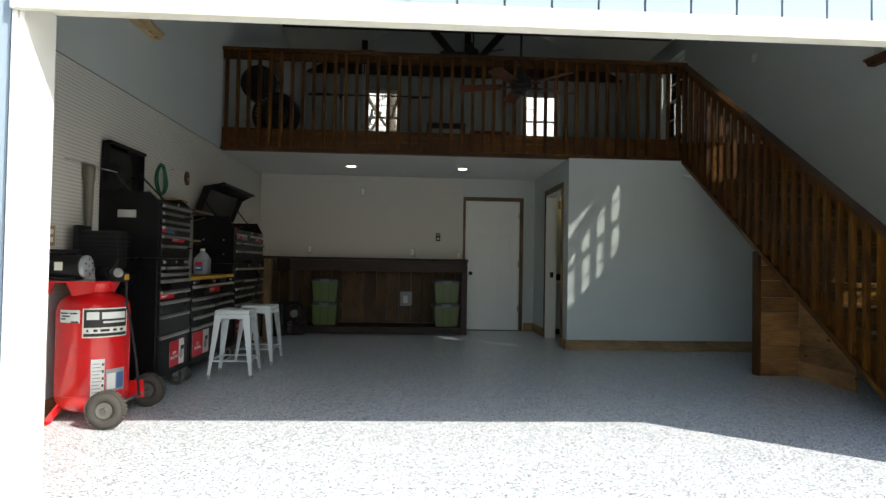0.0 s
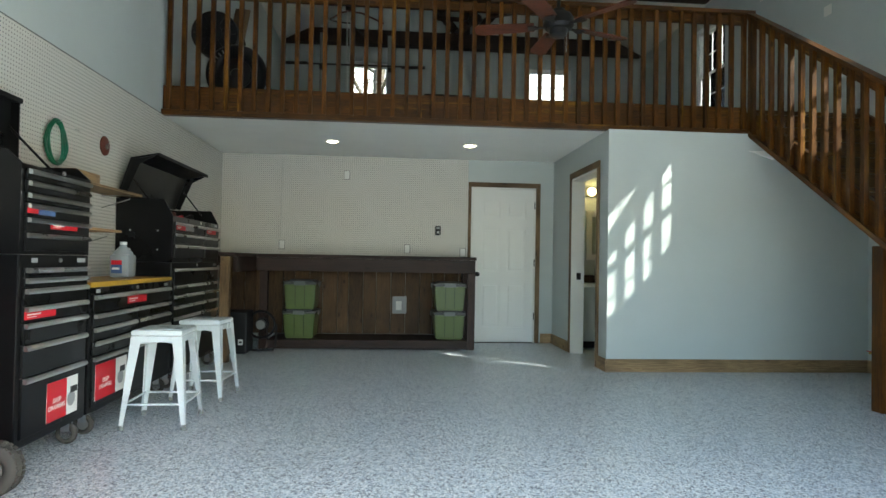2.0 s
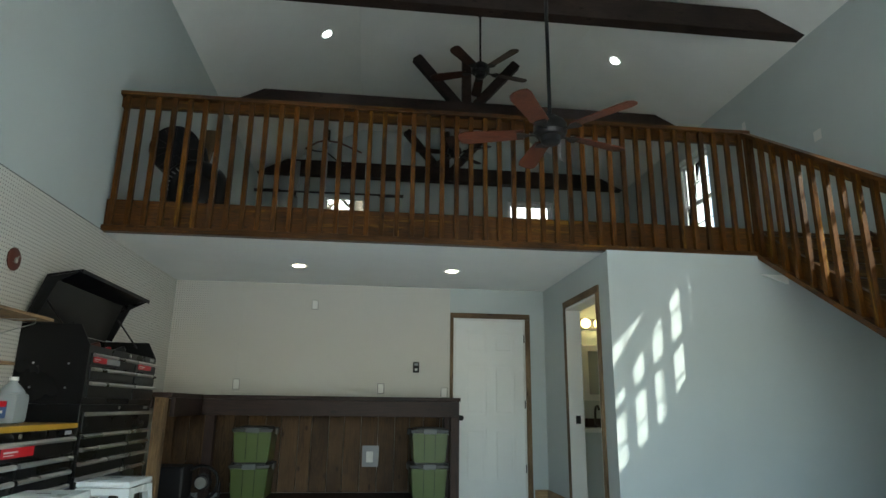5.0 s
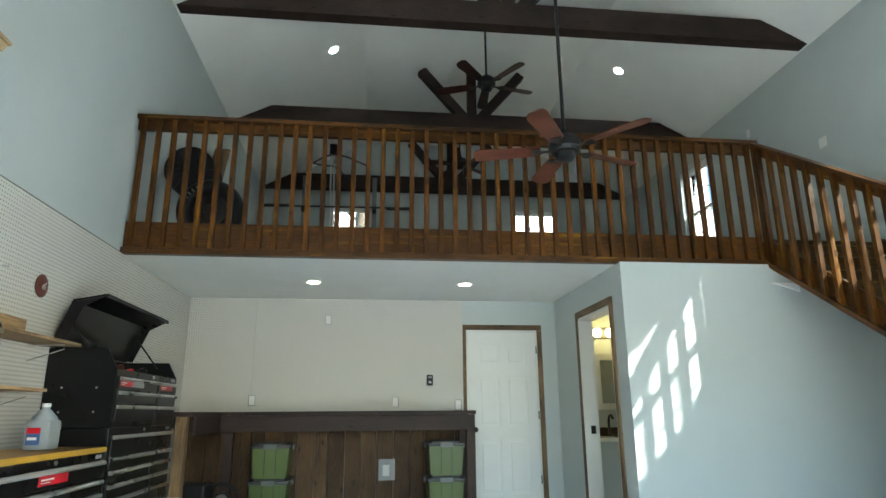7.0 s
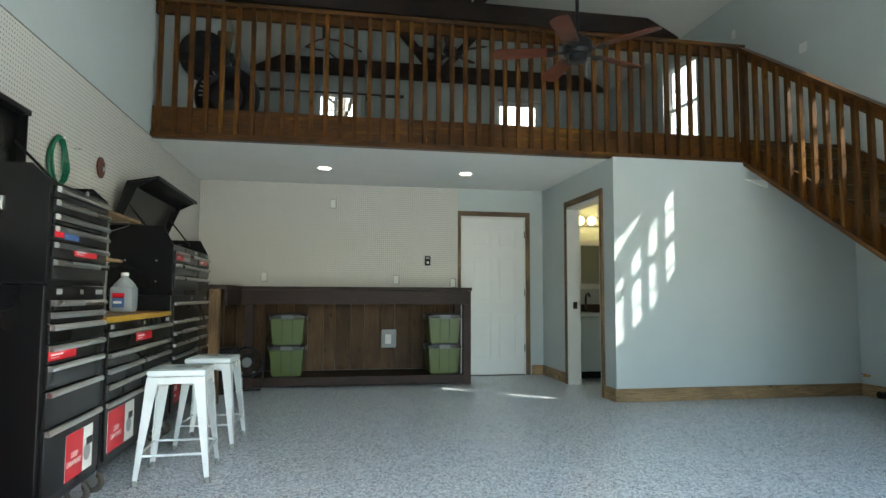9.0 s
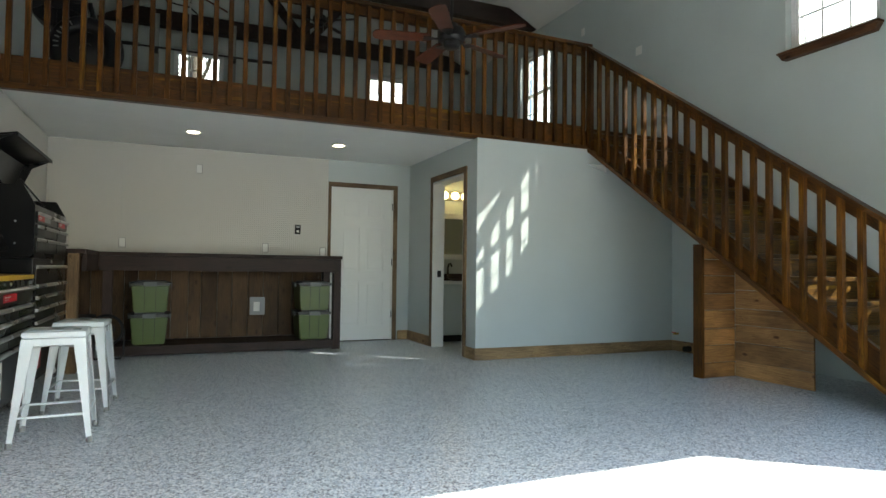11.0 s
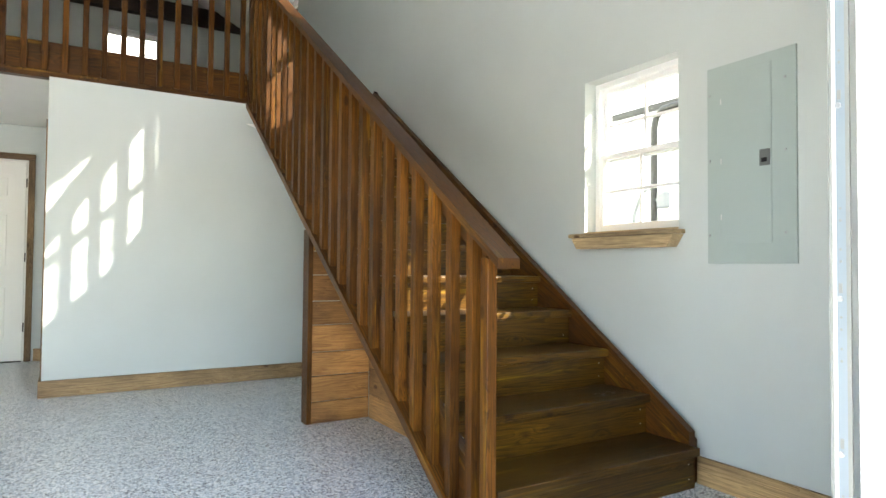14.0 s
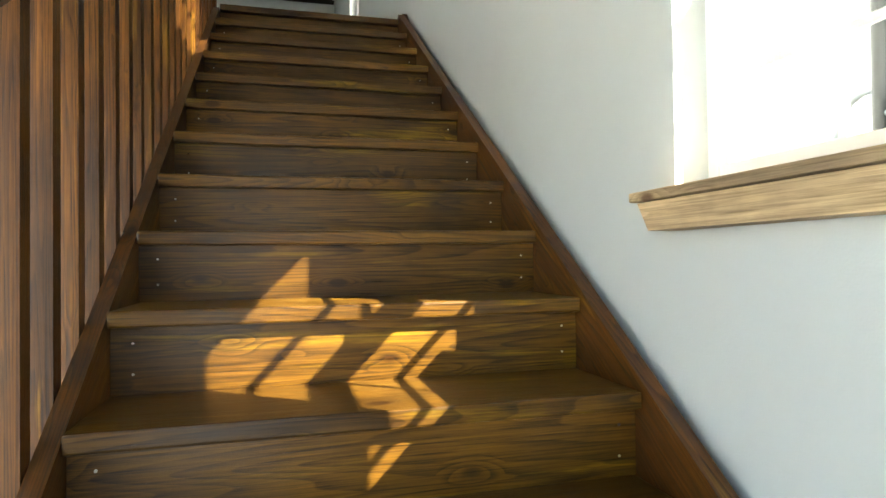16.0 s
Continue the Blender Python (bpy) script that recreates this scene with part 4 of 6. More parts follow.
def open_lid(ob, y0, y1, z, upright=False):
    """A hood lid swung up against the wall: inner panel, front flange, end cheeks and a gas strut."""
    hx = L + 0.03
    a, b, c = (hx, z), (hx + 0.10, z + 0.30), (hx + 0.30, z + 0.345)
    if upright:
        a, b, c = (hx, z - 0.06), (hx + 0.008, z + 0.35), (hx + 0.055, z + 0.362)
    lid = B()
    t = 0.012
    prism(lid, [a, b, c, (c[0] + 0.004, c[1] + t), (b[0] - 0.01, b[1] + t + 0.004), (a[0] - t, a[1] + 0.004)], "Y", y0, y1)
    lp = part("lid", lid, STEELBLACK, ob, "black hood lid standing open")
    for yy in (y0 + 0.001, y1 - 0.011):
        if upright:
            part("lid_cheek", box(B(), hx + 0.006, yy, z, hx + 0.05, yy + 0.01, z + 0.352, 0.002), STEELBLACK, lp)
            continue
        ck = B()
        prism(ck, [(a[0] + 0.004, a[1] + 0.01), (a[0] + 0.05, a[1] + 0.0), (b[0] + 0.06, b[1] - 0.03), (c[0] - 0.01, c[1] - 0.006), (b[0], b[1])], "Y", yy, yy + 0.01)
        part("lid_cheek", ck, STEELBLACK, lp)
    part("lid_lip", box(B(), c[0] - 0.002, y0, c[1] - 0.016, c[0] + 0.008, y1, c[1] + 0.012, 0.002), BLACK, lp)
    part("gas_strut", rod(B(), (FX - 0.16, y1 - 0.02, z - 0.05), (b[0] - 0.02, y1 - 0.02, b[1] - 0.12), 0.007), IRON, lp, smooth=40)
    part("gas_strut", rod(B(), (FX - 0.16, y0 + 0.02, z - 0.05), (b[0] - 0.02, y0 + 0.02, b[1] - 0.12), 0.007), IRON, lp, smooth=40)


def chest_body(name, ob, y0, y1, z0, zf, zb):
    """Open-topped steel chest: two cheeks with a chamfered front, back, floor and front band."""
    sh = B()
    side = [(L + 0.02, z0), (FX, z0), (FX, zf), (FX - 0.07, zb), (L + 0.02, zb)]
    for yy in (y0, y1 - 0.014):
        part("side_panel", prism(B(), side, "Y", yy, yy + 0.014), STEELBLACK, ob)
    part("back_panel", box(B(), L + 0.016, y0 + 0.0141, z0, L + 0.03, y1 - 0.0141, zb), STEELBLACK, ob)
    part("front_panel", box(B(), FX - 0.012, y0 + 0.0141, z0, FX, y1 - 0.0141, zf), STEELBLACK, ob)
    box(sh, L + 0.031, y0 + 0.0141, z0, FX - 0.013, y1 - 0.0141, zf - 0.04)
    return part(name, sh, STEELBLACK, ob)


def tall_cabinet():
    y0, y1 = 5.56, 6.21
    ob = thing("rolling_tool_cabinet", (-2.1, 5.88, 0), "black steel rolling tool cabinet with aluminium pulls", "tool cabinet")
    part("body", box(B(), L + 0.02, y0, 0.13, FX, y1, 1.045, 0.006), STEELBLACK, ob)
    a, b = y0 + 0.03, y1 - 0.03
    zs = [0.985, 0.935, 0.885, 0.80, 0.72, 0.615, 0.46, 0.17]
    for hi, lo in zip(zs, zs[1:]):
        drawer(ob, a, b, lo + 0.004, hi)
    lock(ob, 5.89, 1.018)
    nameplate(ob, 6.10, 1.018)
    nameplate(ob, 5.66, 1.018, 0.05)
    sticker(ob, a, 5.86, 0.735, 0.775, REDTAG, label="red paper sticker")
    poster(ob, 5.80, 6.10, 0.195, 0.395)
    part("side_handle", box(B(), -2.15, y0 - 0.02, 1.342, -2.02, y0 - 0.001, 1.40, 0.004), CHROME, ob, "recessed chrome side handle")
    castors(ob, y0, y1)
    top = thing("tool_chest", (-2.1, 5.88, 1.046), "black steel top chest with its lid open on a cabinet", "tool chest")
    chest_body("body", top, y0, y1, 1.047, 1.475, 1.54)
    zs = [1.462, 1.40, 1.342, 1.292, 1.225, 1.152, 1.06]
    for hi, lo in zip(zs[0:], zs[1:]):
        drawer(top, a, b, lo + 0.004, hi - 0.006 if hi == zs[0] else hi)
    lock(top, 5.90, 1.469)
    sticker(top, a, 5.68, 1.243, 1.272, REDTAG, label="red paper sticker")
    sticker(top, 5.68, 5.83, 1.240, 1.272, BLUETAG, label="blue and white paper sticker")
    sticker(top, 5.79, 6.05, 1.175, 1.208, REDTAG, label="red paper sticker")
    open_lid(top, y0, y1 - 0.04, 1.545, True)


def wide_cabinet():
    y0, y1 = 6.235, 7.50
    ob = thing("rolling_workbench", (-2.1, 6.87, 0), "black steel rolling workbench cabinet with wooden top", "tool cabinet")
    part("body", box(B(), L + 0.02, y0, 0.13, FX, y1, 0.858, 0.006), STEELBLACK, ob)
    wt = part("worktop", box(B(), L + 0.02, y0 - 0.012, 0.86, FX + 0.012, y1 - 0.012, 0.892, 0.003), MAPLE, ob, "varnished wooden worktop")
    part("worktop_edge", box(B(), FX + 0.0125, y0 - 0.012, 0.862, FX + 0.016, y1 - 0.012, 0.890), YELLOW, wt, "yellow varnished front edge")
    a, b, m = y0 + 0.03, y1 - 0.03, (y0 + y1) / 2
    drawer(ob, a, b, 0.715, 0.815)
    for hi, lo in ((0.705, 0.63), (0.625, 0.55), (0.545, 0.465)):
        drawer(ob, a, m - 0.012, lo, hi)
        drawer(ob, m + 0.012, b, lo, hi)
    drawer(ob, a, b, 0.165, 0.455)
    lock(ob, 6.86, 0.838)
    nameplate(ob, 7.38, 0.838)
    nameplate(ob, 6.31, 0.838, 0.05)
    sticker(ob, 6.71, 7.02, 0.735, 0.785, REDTAG, label="red paper sticker")
    poster(ob, 6.30, 6.72, 0.195, 0.405)
    castors(ob, y0, y1)


def end_cabinet():
    y0, y1 = 7.525, 8.78
    ob = thing("rolling_tool_cabinet", (-2.1, 8.15, 0), "wide black steel rolling tool cabinet with aluminium pulls", "tool cabinet")
    part("body", box(B(), L + 0.02, y0, 0.13, FX, y1, 1.00, 0.006), STEELBLACK, ob)
    a, b, m = y0 + 0.03, y1 - 0.03, y0 + 0.78
    drawer(ob, a, b, 0.83, 0.955)
    for hi, lo in ((0.82, 0.745), (0.74, 0.66), (0.655, 0.57), (0.565, 0.45)):
        drawer(ob, a, m - 0.012, lo, hi)
        drawer(ob, m + 0.012, b, lo, hi)
    drawer(ob, a, b, 0.165, 0.44)
    lock(ob, 8.10, 0.978)
    nameplate(ob, 8.62, 0.978)
    sticker(ob, 7.62, 7.80, 0.22, 0.40, REDTAG, label="red paper sticker")
    castors(ob, y0, y1)
    top = thing("tool_chest", (-2.1, 8.15, 1.001), "wide black top chest with raised lid, tools inside", "tool chest")
    chest_body("body", top, y0, y1, 1.002, 1.37, 1.50)
    for hi, lo in ((1.325, 1.245), (1.235, 1.155), (1.145, 1.04)):
        drawer(top, a, m - 0.012, lo, hi)
        drawer(top, m + 0.012, b, lo, hi)
    lock(top, 8.18, 1.347)
    nameplate(top, 8.64, 1.347)
    sticker(top, 7.57, 7.78, 1.262, 1.30, REDTAG, label="red paper sticker")
    sticker(top, 7.78, 8.0, 1.262, 1.30, GREYTAG, label="grey picture sticker")
    sticker(top, 8.36, 8.64, 1.262, 1.30, REDTAG, label="red paper sticker")
    for sx in (-2.18, -1.97):
        for sz in (1.10, 1.25):
            part("bolt", rod(B(), (sx, y0 + 0.002, sz), (sx, y0 - 0.004, sz), 0.007, seg=10), CHROME, top)
    open_lid(top, y0, y1, 1.505)
    for k, (ty, tz, col) in enumerate(((7.95, 1.42, RUST), (8.15, 1.40, REDTAG), (8.42, 1.43, BLACK))):
        tl = B()
        bar(tl, (-2.15, ty, 1.345), (-2.05, ty + 0.16, tz), 0.05, 0.05, bevel=0.008)
        whole("hand_tool", tl, col, (-2.1, ty, 1.34), "small hand tool lying in the open chest", "tool", group="tools in the chest")


tall_cabinet()
wide_cabinet()
end_cabinet()

# jug
jug = thing("plastic_jug", (-2.03, 7.06, 0.892), "milky plastic gallon jug with a blue and red label", "jug")
jb = B()
box(jb, -2.10, 6.99, 0.893, -1.96, 7.13, 1.06, 0.03)
part("bottle", jb, JUG, jug, smooth=50)
part("shoulder", lathe(B(), [(0.068, 1.045), (0.062, 1.07), (0.035, 1.10), (0.021, 1.115), (0.021, 1.125)], (-2.03, 7.06, 0), "Z"), JUG, jug, smooth=50)
part("cap", rod(B(), (-2.03, 7.06, 1.125), (-2.03, 7.06, 1.145), 0.023), WHITETAG, jug, smooth=40)
part("handle", tube(B(), [(-2.03, 7.09, 1.10), (-2.03, 7.125, 1.085), (-2.03, 7.14, 1.04), (-2.03, 7.128, 0.99)], 0.012), JUG, jug, smooth=60)
lb = part("paper_label", box(B(), -2.075, 6.985, 0.925, -2.005, 6.989, 1.015), BLUETAG, jug, "blue label")
part("label_band", box(B(), -2.075, 6.982, 0.985, -2.005, 6.9848, 1.015), REDTAG, lb, "red label band")
part("label_words", box(B(), -2.068, 6.982, 0.95, -2.020, 6.9848, 0.965), WHITETAG, lb)

# shelves on the pegboard
for sy0, sy1, sz in ((6.30, 7.44, 1.50), (6.45, 7.10, 1.21)):
    sh = thing("wall_shelf", (L, (sy0 + sy1) / 2, sz), "narrow raw board shelf on wire brackets", "shelf", "wall shelves")
    part("board", box(B(), L + 0.013, sy0, sz, L + 0.25, sy1, sz + 0.018, 0.002), PINE_Y, sh)
    for by in (sy0 + 0.15, sy1 - 0.15):
        part("wire_bracket", tube(B(), [(L + 0.016, by, sz - 0.008), (L + 0.22, by, sz - 0.005), (L + 0.22, by, sz - 0.03), (L + 0.016, by, sz - 0.10)], 0.003, 6), CHROME, sh)
whole("board_scrap", box(B(), L + 0.03, 6.62, 1.5185, L + 0.16, 6.95, 1.60, 0.003), PINE_Y, (L + 0.1, 6.78, 1.5185), "small raw wood block on the shelf", "wood block")

# things hung on the pegboard
hs = B()
for k in range(5):
    pts = []
    for j in range(33):
        a = 2 * math.pi * j / 32
        pts.append((L + 0.03 + 0.009 * (k % 3) + 0.004 * math.sin(3 * a + k), 6.625 + (0.105 + 0.006 * k) * math.sin(a) * (0.75 + 0.25 * (1 - math.cos(a)) / 2), 1.765 + (0.125 + 0.005 * k) * math.cos(a)))
    tube(hs, pts, 0.0075, 6)
hose = thing("coiled_hose", (L + 0.03, 6.625, 1.64), "coil of green plastic hose hung on a hook", "hose")
part("coil", hs, HOSE, hose, smooth=60)
part("hook", tube(B(), [(L + 0.012, 6.625, 1.90), (L + 0.06, 6.625, 1.895), (L + 0.065, 6.625, 1.91)], 0.003, 6), CHROME, hose)
disc = thing("grinding_disc", (L + 0.02, 7.31, 1.86), "dark rust-red abrasive disc hung on the pegboard", "disc")
part("plate", lathe(B(), [(0.072, 0.018), (0.072, 0.024), (0.03, 0.030), (0.014, 0.031)], (L, 7.31, 1.865), "X", 28), RUST, disc, smooth=30)
part("hook", tube(B(), [(L + 0.012, 7.31, 1.875), (L + 0.045, 7.31, 1.872), (L + 0.047, 7.31, 1.885)], 0.004, 6), CHROME, disc)
part("arbor_nut", rod(B(), (L + 0.031, 7.31, 1.855), (L + 0.04, 7.31, 1.855), 0.016, seg=6), CHROME, disc)
whole("peg_hook", tube(B(), [(L + 0.012, 6.89, 1.90), (L + 0.05, 6.89, 1.89), (L + 0.052, 6.89, 1.905)], 0.003, 6), CHROME, (L + 0.012, 6.89, 1.89), "empty wire hook in the pegboard", "hook")
saw = thing("duct_pipe", (L + 0.07, 5.33, 1.15), "long grey metal pipe hung on the pegboard", "pipe")
part("pipe", rod(B(), (L + 0.06, 5.34, 1.16), (L + 0.06, 5.33, 1.66), 0.020, 0.034, 18), PIPEGREY, saw, smooth=40)
part("collar", rod(B(), (L + 0.06, 5.33, 1.58), (L + 0.06, 5.33, 1.69), 0.038, seg=18), PIPEGREY, saw, smooth=40)
part("hook_rod", tube(B(), [(L + 0.012, 5.10, 1.70), (L + 0.10, 5.12, 1.68), (L + 0.10, 5.42, 1.68), (L + 0.20, 5.44, 1.66)], 0.004, 6), CHROME, saw)


# ---- outlets, plates ----
def plate(name, at, w, h, normal, mat, label, slots=True):
    """A wall plate with rounded edges and two sockets."""
    x, y, z = at
    ob = thing(name, at, label, "outlet" if slots else "wall plate")
    def bx(u0, u1, v0, v1, t0, t1, bev=0.0):
        if normal == "-y":
            return box(B(), x + u0, y - t1, z + v0, x + u1, y - t0, z + v1, bev)
        if normal == "-x":
            return box(B(), x - t1, y + u0, z + v0, x - t0, y + u1, z + v1, bev)
        return box(B(), x + t0, y + u0, z + v0, x + t1, y + u1, z + v1, bev)
    part("cover", bx(-w / 2, w / 2, -h / 2, h / 2, 0.0005, 0.007, 0.002), mat, ob)
    if slots:
        for s in (-1, 1):
            part("socket", bx(-w * 0.22, w * 0.22, s * h * 0.2 - h * 0.12, s * h * 0.2 + h * 0.12, 0.0071, 0.009, 0.0008), WHITETAG, ob)
    return ob


def cutout(x, z, w=0.075, h=0.115):
    """An outlet sunk in a rectangular cut in the pegboard: dark cut line and ivory plate."""
    ob = thing("outlet_cutout", (x, BACK - 0.013, z), "ivory outlet in a dark-edged pegboard cutout", "outlet", "pegboard outlets")
    y = BACK - 0.0125
    e = B()
    for a in ((-w / 2, -w / 2 + 0.005, -h / 2, h / 2), (w / 2 - 0.005, w / 2, -h / 2, h / 2), (-w / 2 + 0.005, w / 2 - 0.005, -h / 2, -h / 2 + 0.005), (-w / 2 + 0.005, w / 2 - 0.005, h / 2 - 0.005, h / 2)):
        box(e, x + a[0], y - 0.002, z + a[2], x + a[1], y, z + a[3])
    part("cut_edge", e, INK, ob)
    part("face", box(B(), x - w / 2 + 0.006, y - 0.0015, z - h / 2 + 0.006, x + w / 2 - 0.006, y, z + h / 2 - 0.006), WHITE, ob)


for ox, oz in ((-0.741, 2.13), (-1.54, 1.225), (0.045, 1.20)):
    cutout(ox, oz)
cutout(0.765, 1.165)
th = thing("door_keypad", (0.44, BACK - 0.013, 1.44), "small black keypad on the pegboard", "keypad")
part("case", box(B(), 0.404, BACK - 0.034, 1.382, 0.475, BACK - 0.0125, 1.502, 0.004), BLACK, th)
part("screen", box(B(), 0.418, BACK - 0.036, 1.462, 0.461, BACK - 0.0342, 1.488), GREYTAG, th)
part("button", box(B(), 0.425, BACK - 0.037, 1.405, 0.455, BACK - 0.0342, 1.432, 0.002), WHITETAG, th)
plate("wall_plate", (R, 9.0, 3.93), 0.115, 0.115, "-x", WHITE, "white blank plate on the wall", False)
plate("wall_plate", (R, 10.24, 4.62), 0.07, 0.115, "-x", WHITE, "white switch plate high on the wall", False)
plate("outlet", (L + 0.012, 4.97, 1.18), 0.085, 0.13, "+x", PINE_Y, "outlet with a wooden cover on the pegboard")
plate("outlet", (L, 4.93, 0.39), 0.075, 0.12, "+x", WHITE, "white outlet low on the wall")
vlv = thing("gas_stub", (R, 8.30, 0.20), "small brass gas stub with a valve", "valve")
part("pipe", rod(B(), (R - 0.001, 8.30, 0.21), (R - 0.07, 8.30, 0.21), 0.012), YELLOW, vlv, smooth=40)
part("lever", box(B(), R - 0.07, 8.28, 0.222, R - 0.055, 8.34, 0.23, 0.002), REDTAG, vlv)
whole("pipe_stub", rod(B(), (R - 0.021, 8.10, 0.05), (R - 0.10, 8.10, 0.05), 0.035, seg=20), BLACK, (R - 0.06, 8.10, 0.0), "short black pipe stub by the baseboard", "pipe", 40)

# breaker panel
pn = thing("breaker_panel", (R, 4.63, 1.01), "grey-green steel breaker panel cover, shut", "breaker panel")
part("cover", box(B(), R - 0.012, 4.41, 1.012, R - 0.0005, 4.817, 1.905, 0.002), PANEL, pn)
dr = part("door", box(B(), R - 0.017, 4.512, 1.10, R - 0.0125, 4.745, 1.865, 0.0015), PANEL, pn)
lt = part("latch", box(B(), R - 0.022, 4.517, 1.425, R - 0.0172, 4.562, 1.495, 0.002), PANELLATCH, dr, "dark grey slide latch")
part("latch_slot", box(B(), R - 0.024, 4.528, 1.44, R - 0.0222, 4.552, 1.458), BLACK, lt)
for hz in (1.22, 1.47, 1.74):
    part("hinge", box(B(), R - 0.019, 4.742, hz - 0.012, R - 0.0172, 4.746, hz + 0.012), CHROME, dr)
for sy in (4.455, 4.805):
    for sz in (1.14, 1.48, 1.78):
        part("screw", rod(B(), (R - 0.0121, sy, sz), (R - 0.016, sy, sz), 0.0055, seg=12), ZINC, pn)

# garage door track
# narrow bands, laid out to fit the camera's view
tk = thing("door_track", (3.56, 3.70, 0), "galvanised steel vertical garage door track", "door track")
part("angle_plate", box(B(), 3.582, FRONT + 0.001, 0.0, 3.68, FRONT + 0.004, 3.2), TRACKSTEEL, tk)
# dark strip stands in for the shadow in the track gap
part("track_lip", box(B(), 3.562, 3.709, 0.03, 3.640, 3.716, 3.2, 0.001), GREYPL, tk, "dark strip for the shadow in the track gap")
# white strip paints in the brightly lit channel
part("track_back", box(B(), 3.563, 3.7015, 0.03, 3.566, 3.7085, 3.2), WHITE, tk)
ap_ = part("perforated_angle", box(B(), 3.562, 3.6825, 0.0, 3.5645, 3.701, 3.2), TRACKSTEEL, tk, "blue-grey punched steel angle")
part("seal_strip", box(B(), 3.561, 3.6745, 0.0, 3.5655, 3.682, DOOR_H), GREYPL, tk, "dark strip along the track edge")
for bz in (0.22, 0.245, 0.50, 0.525, 0.80, 0.825, 0.865, 0.89, 1.005, 1.03, 1.09, 1.115, 1.42, 1.445, 1.70, 1.95):
    part("punched_hole", rod(B(), (3.5618, 3.693, bz), (3.5612, 3.693, bz), 0.0028, seg=10), GREYPL, ap_)
for bz in (0.61, 0.928, 1.33):
    part("bolt", rod(B(), (3.5619, 3.695, bz), (3.557, 3.695, bz), 0.006, seg=12), ZINC, ap_)
    part("slot", box(B(), 3.5608, 3.690, bz + 0.012, 3.5618, 3.697, bz + 0.032), GREYPL, ap_)

tk.location.x -= 0.027

# ---- workbench ----
def workbench():
    yf = 9.775
    x0, x1 = L + 0.016, 0.846
    ob = thing("workbench", (-0.6, 10.1, 0), "long dark-stained timber workbench with barn-board back", "workbench")
    part("top", box(B(), -1.70, yf - 0.015, 1.062, x1 + 0.01, BACK - 0.014, 1.10, 0.005), BLACKWOOD_X, ob)
    part("return_top", box(B(), x0, 8.81, 1.062, -1.702, BACK - 0.014, 1.10, 0.005), BLACKWOOD_X, ob)
    part("apron", box(B(), -1.70, yf, 0.905, x1 - 0.001, yf + 0.038, 1.06, 0.003), BLACKWOOD_X, ob)
    part("return_apron", box(B(), -1.74, 8.905, 0.905, -1.702, yf - 0.001, 1.06, 0.003), BLACKWOOD_X, ob)
    part("leg", box(B(), 0.757, yf + 0.001, 0.0, x1, yf + 0.09, 0.904, 0.004), BLACKWOOD_Z, ob)
    part("leg", box(B(), 0.757, BACK - 0.12, 0.0, x1, BACK - 0.03, 1.06, 0.004), BLACKWOOD_Z, ob)
    part("leg", box(B(), -1.66, yf + 0.001, 0.0, -1.57, yf + 0.09, 0.904, 0.004), BLACKWOOD_Z, ob)
    part("end_post", box(B(), -1.845, 8.82, 0.0, -1.755, 8.905, 1.06, 0.005), LIGHTWOOD_Z, ob, "pale raw wooden end post")
    part("end_cap", box(B(), x0, 8.815, 0.97, -1.861, 8.86, 1.06, 0.003), BLACKWOOD_X, ob)
    part("shelf_rail", box(B(), -1.569, yf + 0.002, 0.012, 0.756, yf + 0.04, 0.11, 0.004), BLACKWOOD_X, ob)
    for k in range(4):
        w = (BACK - 0.06 - yf - 0.045) / 4
        part("shelf_board", box(B(), -1.57, yf + 0.042 + k * w, 0.075, 0.755, yf + 0.039 + (k + 1) * w, 0.108, 0.002), BLACKWOOD_X, ob)
    rnd = random.Random(4)
    xx = x0 + 0.002
    k = 0
    while xx < 0.74:
        w = min(rnd.choice((0.14, 0.165, 0.185, 0.15)), 0.755 - xx)
        off = rnd.uniform(0, 0.006)
        part("back_board", box(B(), xx, BACK - 0.045 - off, 0.11, xx + w - 0.004, BACK - 0.026 - off, 1.06, 0.002), BARN_Z, ob)
        xx += w
    return ob


workbench()
po = thing("power_outlet", (-0.04, BACK - 0.055, 0.48), "white double outlet on a grey metal plate", "outlet")
part("grey_plate", box(B(), -0.13, BACK - 0.058, 0.37, 0.05, BACK - 0.053, 0.59, 0.002), GREYTAG, po)
part("socket_plate", box(B(), -0.085, BACK - 0.064, 0.415, -0.012, BACK - 0.0585, 0.53, 0.002), WHITETAG, po)
for sz in (0.447, 0.498):
    part("socket", box(B(), -0.065, BACK - 0.066, sz - 0.016, -0.032, BACK - 0.0642, sz + 0.016, 0.001), WHITE, po)


